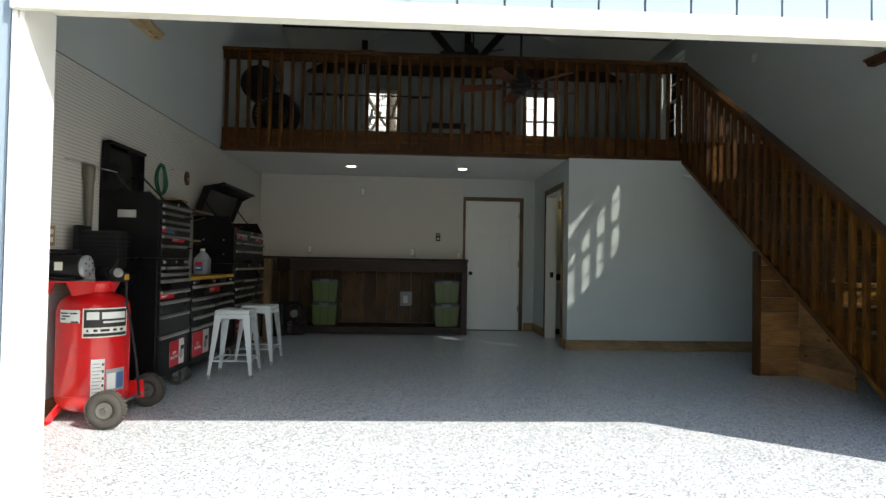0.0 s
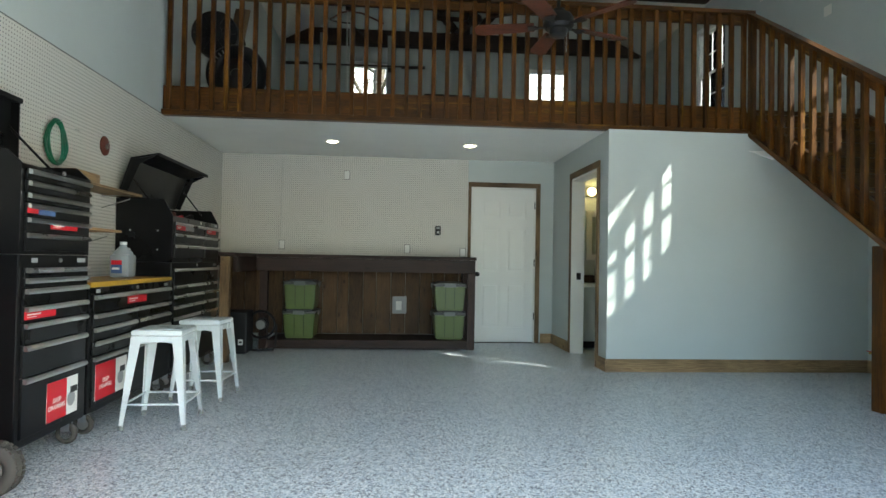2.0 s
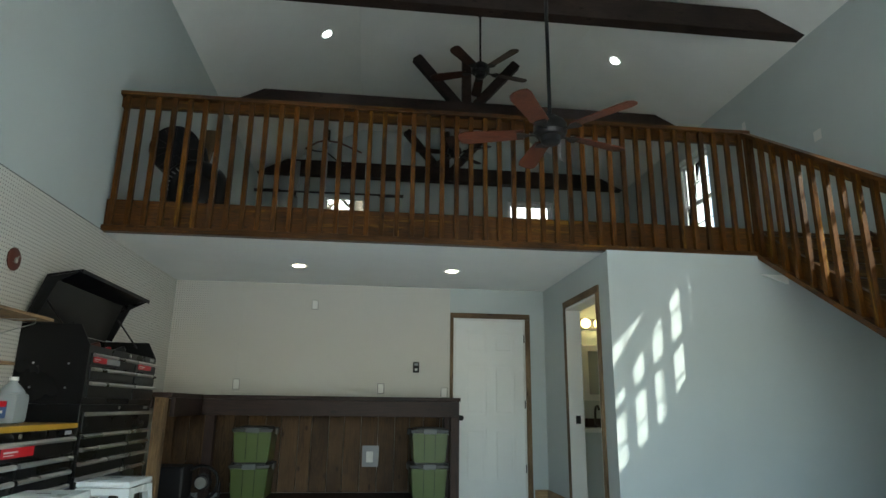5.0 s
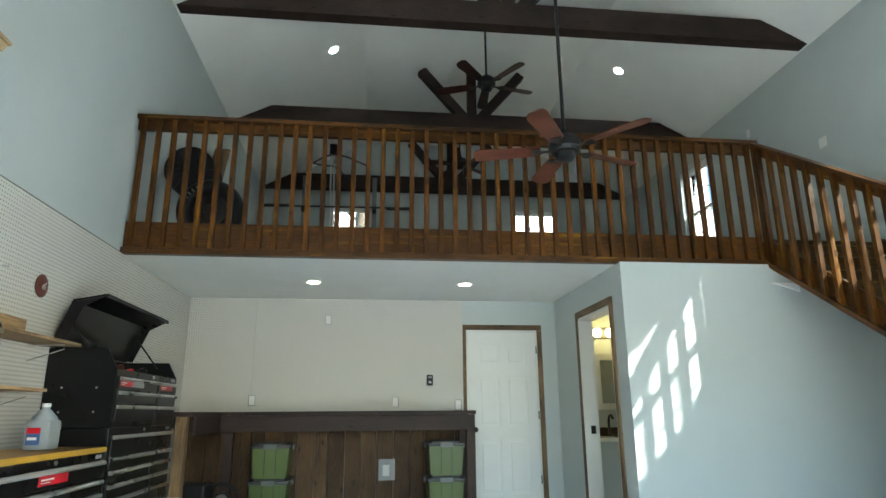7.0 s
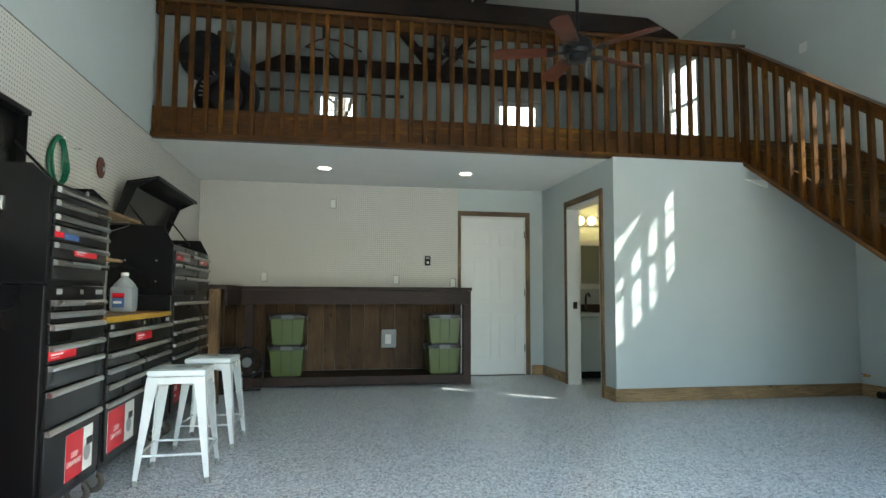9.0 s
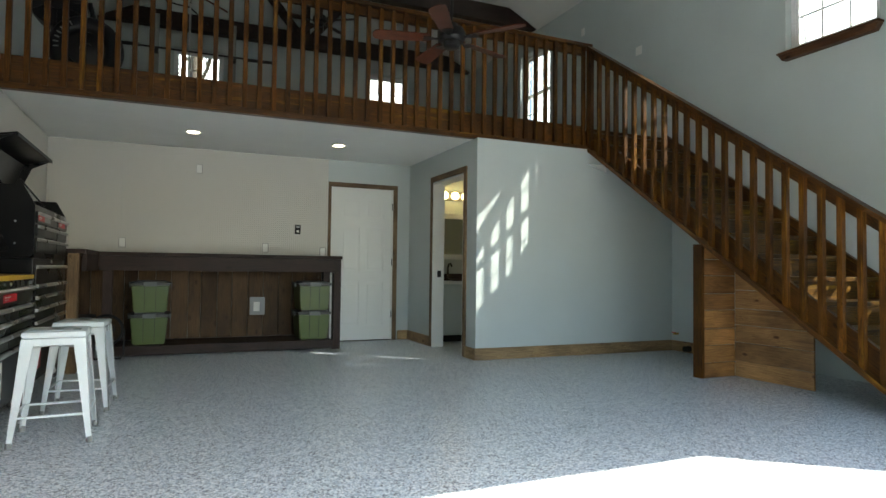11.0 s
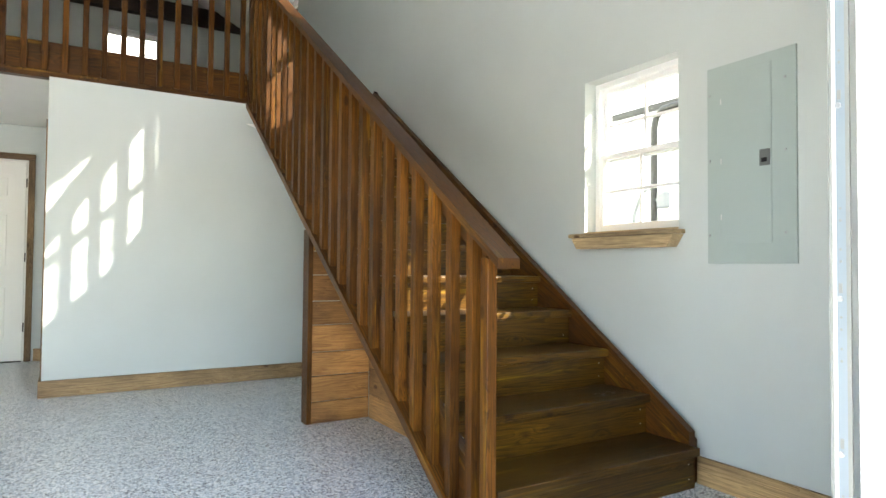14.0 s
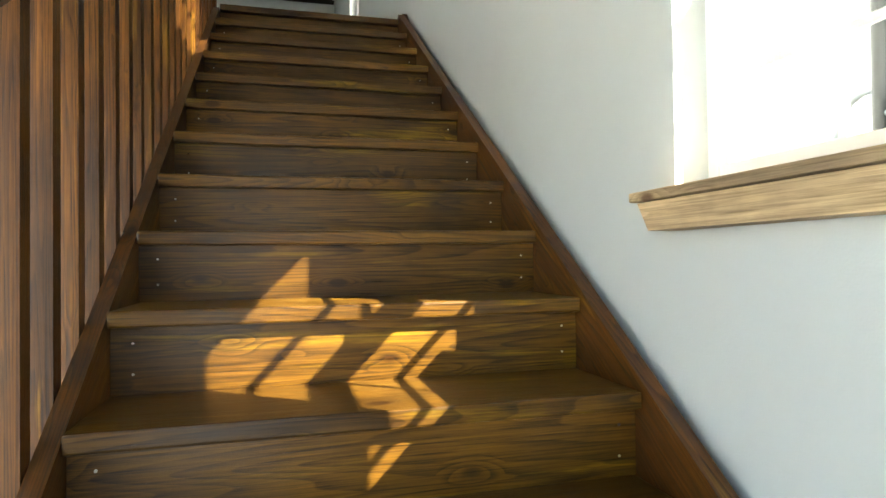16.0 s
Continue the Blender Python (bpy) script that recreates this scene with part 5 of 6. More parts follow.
def storage_bin(x, z, label):
    """A tapered olive tote with rib lines, a rimmed lid and two grey latches."""
    y0, y1 = 9.87, 10.32
    h = 0.345
    ob = thing("storage_bin", (x, 10.1, z), label, "storage bin", "green storage bins")
    w0, w1 = 0.162, 0.184
    tub = B()
    lo = [tub.verts.new(v) for v in ((x - w0, y0 + 0.025, z + 0.001), (x + w0, y0 + 0.025, z + 0.001), (x + w0, y1 - 0.025, z + 0.001), (x - w0, y1 - 0.025, z + 0.001))]
    hi = [tub.verts.new(v) for v in ((x - w1, y0, z + h - 0.05), (x + w1, y0, z + h - 0.05), (x + w1, y1, z + h - 0.05), (x - w1, y1, z + h - 0.05))]
    for k in range(4):
        tub.faces.new((lo[k], lo[(k + 1) % 4], hi[(k + 1) % 4], hi[k]))
    tub.faces.new(lo[::-1])
    tub.faces.new(hi)
    bmesh.ops.bevel(tub, geom=tub.edges[:], offset=0.012, segments=2, affect="EDGES")
    part("tub", tub, GREEN, ob, smooth=40)
    for s in (-1, 1):
        part("rib", bar(B(), (x + s * 0.055, y0 + 0.020, z + 0.03), (x + s * 0.055, y0 - 0.001, z + h - 0.06), 0.004, 0.004), BLACK, ob)
    lid = part("lid", box(B(), x - 0.197, y0 - 0.015, z + h - 0.052, x + 0.197, y1 + 0.015, z + h - 0.018, 0.010), LIDGREY, ob, "dark grey lid", smooth=40)
    part("lid_panel", box(B(), x - 0.15, y0 + 0.02, z + h - 0.019, x + 0.15, y1 - 0.02, z + h - 0.003, 0.006), LIDGREY, lid)
    part("front_latch", box(B(), x - 0.065, y0 - 0.028, z + h - 0.06, x + 0.065, y0 - 0.0152, z + h - 0.012, 0.004), PANELLATCH, ob, "grey latch")
    for s in (-1, 1):
        part("side_latch", box(B(), x + s * 0.198, 10.03, z + h - 0.075, x + s * 0.215, 10.17, z + h - 0.02, 0.004), GREYPL, ob, "grey latch")
    return ob


for bx_, bz_, bl_ in ((-1.22, 0.109, "olive green plastic tote under the workbench"), (-1.215, 0.452, "olive green lidded tote stacked on another tote"), (0.555, 0.109, "olive green plastic tote beside the bench leg"), (0.558, 0.452, "olive green lidded tote stacked on another tote")):
    storage_bin(bx_, bz_, bl_)

# black box and small fan below the bench's corner
sb = thing("subwoofer_box", (-1.83, 9.55, 0), "black box with a small white badge", "box")
part("case", box(B(), -2.02, 9.38, 0.002, -1.70, 9.70, 0.46, 0.02), BLACK, sb)
part("badge", box(B(), -1.79, 9.376, 0.10, -1.74, 9.3795, 0.16), WHITETAG, sb)
part("badge_mark", box(B(), -1.78, 9.374, 0.12, -1.75, 9.3758, 0.14), INK, sb)
fn = thing("floor_fan", (-1.60, 9.66, 0), "small black round floor fan", "fan")
part("guard_ring", torus(B(), (-1.60, 9.62, 0.30), "Y", 0.15, 0.014, 32, 8), BLACK, fn, smooth=60)
for k in range(14):
    a = math.pi * k / 14
    part("guard_wire", bar(B(), (-1.60 - 0.148 * math.cos(a), 9.605, 0.30 - 0.148 * math.sin(a)), (-1.60 + 0.148 * math.cos(a), 9.605, 0.30 + 0.148 * math.sin(a)), 0.003, 0.003, up=(0, 1, 0)), BLACK, fn)
part("hub_cap", lathe(B(), [(0.012, -0.03), (0.05, -0.025), (0.055, -0.012), (0.055, 0.05)], (-1.60, 9.62, 0.30), "Y"), GREYPL, fn, smooth=40)
part("motor", rod(B(), (-1.60, 9.64, 0.30), (-1.60, 9.73, 0.30), 0.07), BLACK, fn, smooth=40)
part("stand", tube(B(), [(-1.76, 9.66, 0.30), (-1.76, 9.66, 0.06), (-1.74, 9.62, 0.014), (-1.60, 9.60, 0.012), (-1.46, 9.62, 0.014), (-1.44, 9.66, 0.06), (-1.44, 9.66, 0.30)], 0.011, 8), BLACK, fn, smooth=60)

# ---- stools ----
def stool():
    ob = thing("metal_stool", (0, 0, 0), "white enamelled steel stool with splayed legs", "stool", "white metal stools")
    st = B()
    box(st, -0.152, -0.152, 0.575, 0.152, 0.152, 0.612, 0.016)
    part("seat", st, STOOLW, ob, smooth=40)
    part("seat_panel", box(B(), -0.118, -0.118, 0.6122, 0.118, 0.118, 0.6148, 0.001), STOOLW, ob)
    part("hand_slot", box(B(), -0.03, -0.008, 0.615, 0.03, 0.008, 0.6156), BLACK, ob)
    part("apron", box(B(), -0.149, -0.149, 0.535, 0.149, 0.149, 0.574, 0.004), STOOLW, ob)
    for sx in (-1, 1):
        for sy in (-1, 1):
            lg = B()
            t, b = (0.150, 0.600), (0.192, 0.022)
            # folded sheet leg: two faces meeting at the outer corner, narrowing downwards
            for fx, fy in ((1, 0), (0, 1)):
                wt, wb = 0.062, 0.024
                top = [(t[0], t[0]), (t[0] - wt * fx, t[0] - wt * fy)]
                bot = [(b[0], b[0]), (b[0] - wb * fx, b[0] - wb * fy)]
                th = 0.004
                vs = []
                for dx in (0, th):
                    o = (dx * fy, dx * fx)
                    for (px, py), z in ((top[0], t[1] - 0.03), (top[1], t[1] - 0.03), (bot[1], b[1]), (bot[0], b[1])):
                        vs.append(lg.verts.new((sx * (px - o[0]), sy * (py - o[1]), z)))
                for q in ((0, 1, 2, 3), (7, 6, 5, 4), (0, 4, 5, 1), (1, 5, 6, 2), (2, 6, 7, 3), (3, 7, 4, 0)):
                    lg.faces.new([vs[i] for i in q])
            bmesh.ops.recalc_face_normals(lg, faces=lg.faces)
            lp = part("leg", lg, STOOLW, ob)
            part("rubber_foot", rod(B(), (sx * 0.182, sy * 0.182, 0.0), (sx * 0.181, sy * 0.181, 0.03), 0.0165, 0.015, 12), GREYPL, lp, smooth=40)
    c = 0.174
    for a, b in (((-c, -c), (c, -c)), ((c, -c), (c, c)), ((c, c), (-c, c)), ((-c, c), (-c, -c))):
        part("stretcher", rod(B(), (*a, 0.155), (*b, 0.155), 0.0075, seg=10), STOOLW, ob, smooth=60)
    d = 0.142
    part("brace", rod(B(), (-d, -d, 0.525), (d, d, 0.525), 0.007, seg=8), STOOLW, ob, smooth=60)
    part("brace", rod(B(), (-d, d, 0.522), (d, -d, 0.522), 0.007, seg=8), STOOLW, ob, smooth=60)
    return ob


s1 = stool()
low = Matrix.Diagonal((1.0, 1.03, 0.975, 1.0))
s1.matrix_basis = pose(-1.560, 6.59, 0, 0, 0, 2) @ low
copy_thing(s1, pose(-1.530, 7.36, 0, 0, 0, -3) @ low)

# ---- air compressor ----
def compressor():
    x, y, r = -2.06, 5.07, 0.218
    ob = thing("air_compressor", (x, y, 0), "red upright wheeled air compressor with black motor", "compressor")
    prof = [(0.02, 0.035), (0.10, 0.045), (0.17, 0.075), (0.208, 0.115), (r, 0.165), (r, 0.665), (0.208, 0.715), (0.17, 0.755), (0.10, 0.785), (0.02, 0.795)]
    tank = part("tank", lathe(B(), prof, (x, y, 0), "Z", 40), REDPAINT, ob, smooth=40)
    for z in (0.165, 0.662):
        part("weld_seam", torus(B(), (x, y, z), "Z", r, 0.003, 40, 6), REDPAINT, tank, smooth=60)
    def wrap(name, a0, a1, z0, z1, mat, parent, lift=0.002, label=""):
        """A label bent round the tank between two angles, in degrees from -y towards +x."""
        w = B()
        n = 10
        cols = []
        for k in range(n + 1):
            a = radians(16 + a0 + (a1 - a0) * k / n)
            c = [w.verts.new((x + (r + d) * math.sin(a), y - (r + d) * math.cos(a), z)) for d, z in ((lift, z0), (lift, z1), (lift - 0.0012, z1), (lift - 0.0012, z0))]
            cols.append(c)
        for a, b in zip(cols, cols[1:]):
            for j in range(4):
                w.faces.new((a[j], b[j], b[(j + 1) % 4], a[(j + 1) % 4]))
        bmesh.ops.recalc_face_normals(w, faces=w.faces)
        return part(name, w, mat, parent, label)
    big = wrap("tank_label", -6, 68, 0.515, 0.690, CREAM, tank, label="black maker's label with pale border")
    wrap("label_field", -4, 66, 0.575, 0.683, INK, big, 0.0032)
    wrap("label_stripe", -4, 66, 0.545, 0.570, WHITETAG, big, 0.0032)
    wrap("label_foot", -4, 66, 0.522, 0.540, INK, big, 0.0032)
    wrap("label_word", 22, 62, 0.625, 0.665, WHITETAG, big, 0.0042)
    wrap("label_words", 24, 62, 0.600, 0.612, WHITETAG, big, 0.0042)
    wrap("label_badge", 0, 18, 0.622, 0.668, WHITETAG, big, 0.0042)
    for a0, a1 in ((0, 3), (10, 16), (20, 34), (40, 46), (52, 58)):
        wrap("label_figure", a0, a1, 0.550, 0.565, INK, big, 0.0042)
    sm = wrap("rating_plate", -46, -10, 0.605, 0.680, WHITETAG, tank, label="pale rating plate with dark lines")
    for k, (a0, a1) in enumerate(((-44, -30), (-42, -26), (-44, -34), (-24, -12), (-26, -14))):
        z = 0.665 - 0.017 * (k % 4)
        wrap("plate_line", a0, a1, z - 0.009, z, INK, sm, 0.0032)
    ws = wrap("warning_label", 8, 28, 0.165, 0.385, WHITETAG, tank, label="white warning label with small print")
    for k in range(9):
        wrap("print_line", 10, 20 + 2 * (k % 3), 0.355 - k * 0.021, 0.360 - k * 0.021, GREYTAG, ws, 0.0032)
        if k % 2 == 0:
            wrap("print_sign", 24, 27, 0.345 - k * 0.021, 0.360 - k * 0.021, INK, ws, 0.0032)
    w2 = wrap("warning_label", 30, 64, 0.185, 0.320, GREYTAG, tank, label="grey warning label with small print")
    wrap("print_block", 32, 46, 0.20, 0.295, WHITETAG, w2, 0.0032)
    wrap("print_block", 48, 62, 0.20, 0.295, BLUETAG, w2, 0.0032)
    # feet and axle
    for sy in (-1, 1):
        ft = B()
        bar(ft, (x - 0.10, y + sy * 0.10, 0.16), (x - 0.17, y + sy * 0.20, 0.012), 0.06, 0.012, up=(1, 0, 0), bevel=0.002)
        box(ft, x - 0.215, y + sy * 0.20 - 0.035, 0.0, x - 0.155, y + sy * 0.20 + 0.035, 0.012, 0.003)
        part("foot", ft, REDPAINT, ob)
        br = B()
        bar(br, (x + 0.10, y + sy * 0.17, 0.14), (x + 0.255, y + sy * 0.185, 0.15), 0.012, 0.12, bevel=0.002)
        part("axle_bracket", br, REDPAINT, ob)
        wy = y + sy * 0.30
        ty = part("tyre", torus(B(), (x + 0.235, wy, 0.117), "Y", 0.080, 0.0355, 40, 12, 1.0), RUBBER, ob, "grey-brown knobbly rubber tyre", 60)
        for k in range(30):
            a = 2 * math.pi * k / 30
            tb = B()
            for off in (-0.018, 0.018):
                aa = a + (0.1 if off > 0 else 0)
                box(tb, -0.008, off - 0.011, 0.108, 0.008, off + 0.011, 0.1165)
                bmesh.ops.rotate(tb, cent=(0, 0, 0), matrix=Matrix.Rotation(aa, 3, "Y"), verts=tb.verts[-8:])
            bmesh.ops.translate(tb, vec=(x + 0.235, wy, 0.117), verts=tb.verts)
            part("tread_block", tb, RUBBER, ty)
        rim = part("rim", lathe(B(), [(0.050, -0.026), (0.047, -0.030), (0.036, -0.016), (0.022, -0.020), (0.018, -0.036), (0.018, 0.036), (0.022, 0.020), (0.036, 0.016), (0.047, 0.030), (0.050, 0.026)], (x + 0.235, wy, 0.117), "Y", 28), MUDSTEEL, ob, "dusty grey steel rim", 30)
        for k in range(5):
            a = 2 * math.pi * k / 5
            part("lug_nut", rod(B(), (x + 0.235 + 0.027 * math.cos(a), wy - 0.012, 0.117 + 0.027 * math.sin(a)), (x + 0.235 + 0.027 * math.cos(a), wy - 0.024, 0.117 + 0.027 * math.sin(a)), 0.006, seg=6), IRON, rim)
    part("axle", rod(B(), (x + 0.235, y - 0.32, 0.117), (x + 0.235, y + 0.32, 0.117), 0.010), GALV, ob, smooth=40)
    # deck, motor, pump, belt guard
    dk = B()
    box(dk, x - 0.235, y - 0.25, 0.842, x + 0.13, y + 0.17, 0.852)
    prism(dk, [(x - 0.235, 0.842), (x - 0.12, 0.842), (x - 0.14, 0.775), (x - 0.20, 0.785)], "Y", y - 0.252, y - 0.246)
    prism(dk, [(x - 0.05, 0.842), (x + 0.13, 0.842), (x + 0.11, 0.785), (x - 0.01, 0.765)], "Y", y - 0.252, y - 0.246)
    part("deck", dk, REDPAINT, ob)
    part("deck_post", rod(B(), (x, y, 0.78), (x, y, 0.843), 0.12, 0.15, 24), REDPAINT, ob, smooth=40)
    mo = part("motor", lathe(B(), [(0.04, -0.215), (0.080, -0.205), (0.088, -0.18), (0.088, 0.055), (0.080, 0.065)], (x, y - 0.19, 0.955), "X", 28), BLACK, ob, smooth=35)
    part("motor_end_bell", lathe(B(), [(0.087, 0.066), (0.089, 0.072), (0.089, 0.092), (0.078, 0.100), (0.036, 0.102), (0.034, 0.092), (0.012, 0.094), (0.012, 0.11), (0.004, 0.11)], (x, y - 0.19, 0.955), "X", 28), ZINC, mo, "bare aluminium end bell", 35)
    for a in (0.5, 1.6, 2.7, 3.7, 4.8, 5.8):
        part("vent_slot", bar(B(), (x + 0.101, y - 0.19 + 0.047 * math.cos(a), 0.955 + 0.047 * math.sin(a)), (x + 0.1015, y - 0.19 + 0.068 * math.cos(a), 0.955 + 0.068 * math.sin(a)), 0.012, 0.003, up=(1, 0, 0)), INK, mo)
    part("capacitor_cover", lathe(B(), [(0.02, -0.18), (0.035, -0.17), (0.035, 0.03), (0.02, 0.04)], (x - 0.02, y - 0.165, 1.055), "X", 18), BLACK, mo, smooth=40)
    part("motor_label", box(B(), x - 0.10, y - 0.2815, 0.925, x - 0.045, y - 0.2765, 0.99, 0.0), CREAM, mo, "cream paper label")
    part("motor_foot", box(B(), x - 0.16, y - 0.245, 0.853, x + 0.03, y - 0.12, 0.875, 0.003), BLACK, mo)
    pu = part("pump_head", box(B(), x - 0.13, y + 0.03, 0.93, x + 0.13, y + 0.16, 1.165, 0.012), BLACK, ob)
    for k in range(6):
        part("cooling_fin", box(B(), x - 0.142, y + 0.018, 0.985 + 0.028 * k, x + 0.142, y + 0.172, 0.993 + 0.028 * k, 0.002), BLACK, pu)
    part("crankcase", lathe(B(), [(0.075, 0.853), (0.08, 0.88), (0.08, 0.928)], (x + 0.04, y + 0.09, 0), "Z", 20), BLACK, pu, smooth=40)
    part("belt_guard", box(B(), x - 0.165, y + 0.02, 1.02, x - 0.131, y + 0.20, 1.20, 0.01), BLACK, pu)
    # regulator, gauge and hoses
    rg = part("regulator", box(B(), x + 0.175, y - 0.155, 0.853, x + 0.255, y - 0.075, 0.905, 0.008), BLACK, ob)
    part("gauge", lathe(B(), [(0.026, -0.018), (0.028, -0.016), (0.028, 0.0)], (x + 0.225, y - 0.158, 0.905), "Y", 20), CHROME, rg, smooth=40)
    part("shutoff_knob", rod(B(), (x + 0.20, y - 0.115, 0.906), (x + 0.20, y - 0.115, 0.93), 0.018), REDTAG, rg, smooth=40)
    part("warning_tag", box(B(), x + 0.2555, y - 0.15, 0.862, x + 0.257, y - 0.09, 0.895), YELLOW, rg, "yellow warning tag")
    part("air_hose", tube(B(), [(x + 0.245, y - 0.10, 0.85), (x + 0.25, y - 0.10, 0.72), (x + 0.285, y - 0.09, 0.55), (x + 0.305, y - 0.06, 0.35), (x + 0.30, y - 0.01, 0.20), (x + 0.285, y + 0.04, 0.13)], 0.008, 8), BLACK, ob, smooth=60)
    part("discharge_pipe", tube(B(), [(x + 0.11, y + 0.06, 1.0), (x + 0.13, y - 0.02, 0.96), (x + 0.12, y - 0.10, 0.90), (x + 0.16, y - 0.13, 0.87), (x + 0.19, y - 0.12, 0.875)], 0.009, 8), IRON, ob, smooth=60)
    return ob


comp = compressor()
for c in comp.children:
    if c.name.split(".")[0] in ("tank", "deck", "deck_post", "motor", "pump_head", "regulator", "air_hose", "discharge_pipe"):
        c.matrix_basis = Matrix.Diagonal((1, 1, 1.05, 1))
    if c.name.split(".")[0] == "motor":
        c.matrix_basis = Matrix.Translation((-0.03, -0.19, 0.985)) @ Matrix.Diagonal((0.86, 0.80, 0.80, 1)) @ Matrix.Translation((0, 0.19, -0.955))
pc = B()
tube(pc, [(L + 0.02, 4.93, 0.36), (L + 0.05, 4.80, 0.16), (L + 0.06, 4.45, 0.012), (L + 0.12, 4.25, 0.009), (L + 0.08, 4.0, 0.009), (L + 0.05, 3.8, 0.009)], 0.006, 8)
whole("extension_lead", pc, BLACK, (L + 0.05, 4.4, 0.0), "black extension lead lying along the baseboard", "extension lead", 60)

# ---- washroom ----
va = thing("vanity", (2.75, 10.1, 0), "grey washroom vanity with a white top", "vanity")
part("body", box(B(), 2.10, 9.98, 0.09, 3.40, BACK - 0.014, 0.76, 0.004), WALL, va)
part("toe_kick", box(B(), 2.14, 10.03, 0.0, 3.36, BACK - 0.02, 0.089), BLACK, va)
part("top", box(B(), 2.08, 9.95, 0.762, 3.42, BACK - 0.014, 0.80, 0.005), WHITE, va)
part("backsplash", box(B(), 2.08, BACK - 0.035, 0.802, 3.42, BACK - 0.014, 0.90, 0.003), BLACKWOOD_X, va)
for dx0, dx1, kx in ((2.13, 2.73, 2.68), (2.75, 3.36, 2.80)):
    d = part("door", box(B(), dx0, 9.962, 0.12, dx1, 9.979, 0.74, 0.003), WALL, va)
    part("knob", rod(B(), (kx, 9.961, 0.67), (kx, 9.94, 0.67), 0.014), BLACK, d, smooth=40)
bs = part("basin", lathe(B(), [(0.13, 0.802), (0.19, 0.84), (0.20, 0.90), (0.185, 0.90), (0.12, 0.82)], (2.62, 10.17, 0), "Z", 28), BLACKWOOD_X, va, "dark vessel basin", 40)
part("faucet", tube(B(), [(2.50, 10.36, 0.802), (2.50, 10.36, 0.98), (2.50, 10.33, 1.03), (2.50, 10.27, 1.04), (2.50, 10.23, 1.0)], 0.013, 10), IRON, va, smooth=60)
mi = thing("wall_mirror", (2.66, BACK - 0.02, 1.10), "white-framed mirror over the vanity", "mirror")
fr = B()
for a in ((2.40, 2.47, 1.10, 1.74), (2.86, 2.93, 1.10, 1.74), (2.47, 2.86, 1.10, 1.17), (2.47, 2.86, 1.67, 1.74)):
    box(fr, a[0], BACK - 0.045, a[2], a[1], BACK - 0.014, a[3])
part("mirror_frame", fr, WHITE, mi)
part("mirror_glass", box(B(), 2.471, BACK - 0.03, 1.171, 2.859, BACK - 0.016, 1.669), MIRROR, mi)
vl = thing("vanity_light", (2.66, BACK - 0.03, 1.96), "bar light with four glowing round bulbs", "wall light")
part("bar", box(B(), 2.34, BACK - 0.045, 1.93, 3.02, BACK - 0.014, 2.05, 0.004), MUDSTEEL, vl)
for k in range(4):
    bx_ = 2.44 + 0.16 * k
    sp = B()
    bmesh.ops.create_uvsphere(sp, u_segments=18, v_segments=12, radius=0.056, matrix=Matrix.Translation((bx_, BACK - 0.105, 1.99)))
    b_ = part("bulb", sp, BULB, vl, "glowing frosted globe bulb", 60)
    part("bulb_base", rod(B(), (bx_, BACK - 0.045, 1.99), (bx_, BACK - 0.056, 1.99), 0.03), CHROME, b_)

# ---- loft things ----
df = thing("drum_fan", (-1.98, 9.1, LOFT_Z), "dark round drum fan on a stand", "fan")
part("drum", lathe(B(), [(0.17, -0.09), (0.235, -0.085), (0.24, 0.0), (0.235, 0.09), (0.22, 0.09), (0.215, -0.05), (0.10, -0.06)], (-2.02, 9.12, 3.37), "Y", 36), BLACK, df, smooth=40)
part("hub", lathe(B(), [(0.03, -0.11), (0.08, -0.10), (0.085, -0.05)], (-2.02, 9.12, 3.37), "Y", 24), BLACK, df, smooth=40)
for k in range(6):
    a = math.pi * k / 6
    part("guard_wire", bar(B(), (-2.02 - 0.22 * math.cos(a), 9.03, 3.37 - 0.22 * math.sin(a)), (-2.02 + 0.22 * math.cos(a), 9.03, 3.37 + 0.22 * math.sin(a)), 0.005, 0.005, up=(0, 1, 0)), IRON, df)
part("back_grille", rod(B(), (-2.02, 9.17, 3.37), (-2.02, 9.19, 3.37), 0.226, seg=36), BLACK, df, smooth=40)
part("yoke", tube(B(), [(-2.02 + 0.25, 9.12, 3.42), (-2.02 + 0.28, 9.12, 3.30), (-2.02 + 0.20, 9.14, 3.08), (-2.0, 9.16, 2.95), (-2.0, 9.16, LOFT_Z + 0.02)], 0.022, 10), BLACK, df, smooth=60)
part("base_disc", rod(B(), (-2.0, 9.16, LOFT_Z), (-2.0, 9.16, LOFT_Z + 0.03), 0.2, seg=28), BLACK, df, smooth=40)
ts = thing("spare_tyre", (-1.78, 8.95, LOFT_Z), "black tyre with pale sidewall lettering", "tyre")
part("tyre", torus(B(), (-1.77, 8.98, LOFT_Z + 0.31), "Y", 0.23, 0.08, 40, 12, 1.1), BLACK, ts, smooth=60)
part("wheel_disc", lathe(B(), [(0.155, -0.03), (0.05, -0.05), (0.05, 0.05), (0.155, 0.03)], (-1.77, 8.98, LOFT_Z + 0.31), "Y", 28), IRON, ts, smooth=40)
for k in range(7):
    a = radians(120 + 11 * k)
    part("sidewall_letter", bar(B(), (-1.77 + 0.21 * math.cos(a), 8.889, LOFT_Z + 0.31 + 0.21 * math.sin(a)), (-1.77 + 0.25 * math.cos(a), 8.892, LOFT_Z + 0.31 + 0.25 * math.sin(a)), 0.012, 0.003, up=(0, 1, 0)), GREYPL, ts)
lb = B()
bar(lb, (-2.06, 9.5, LOFT_Z), (-2.0, 10.1, 4.05), 0.03, 0.17, up=(1, 0, 0))
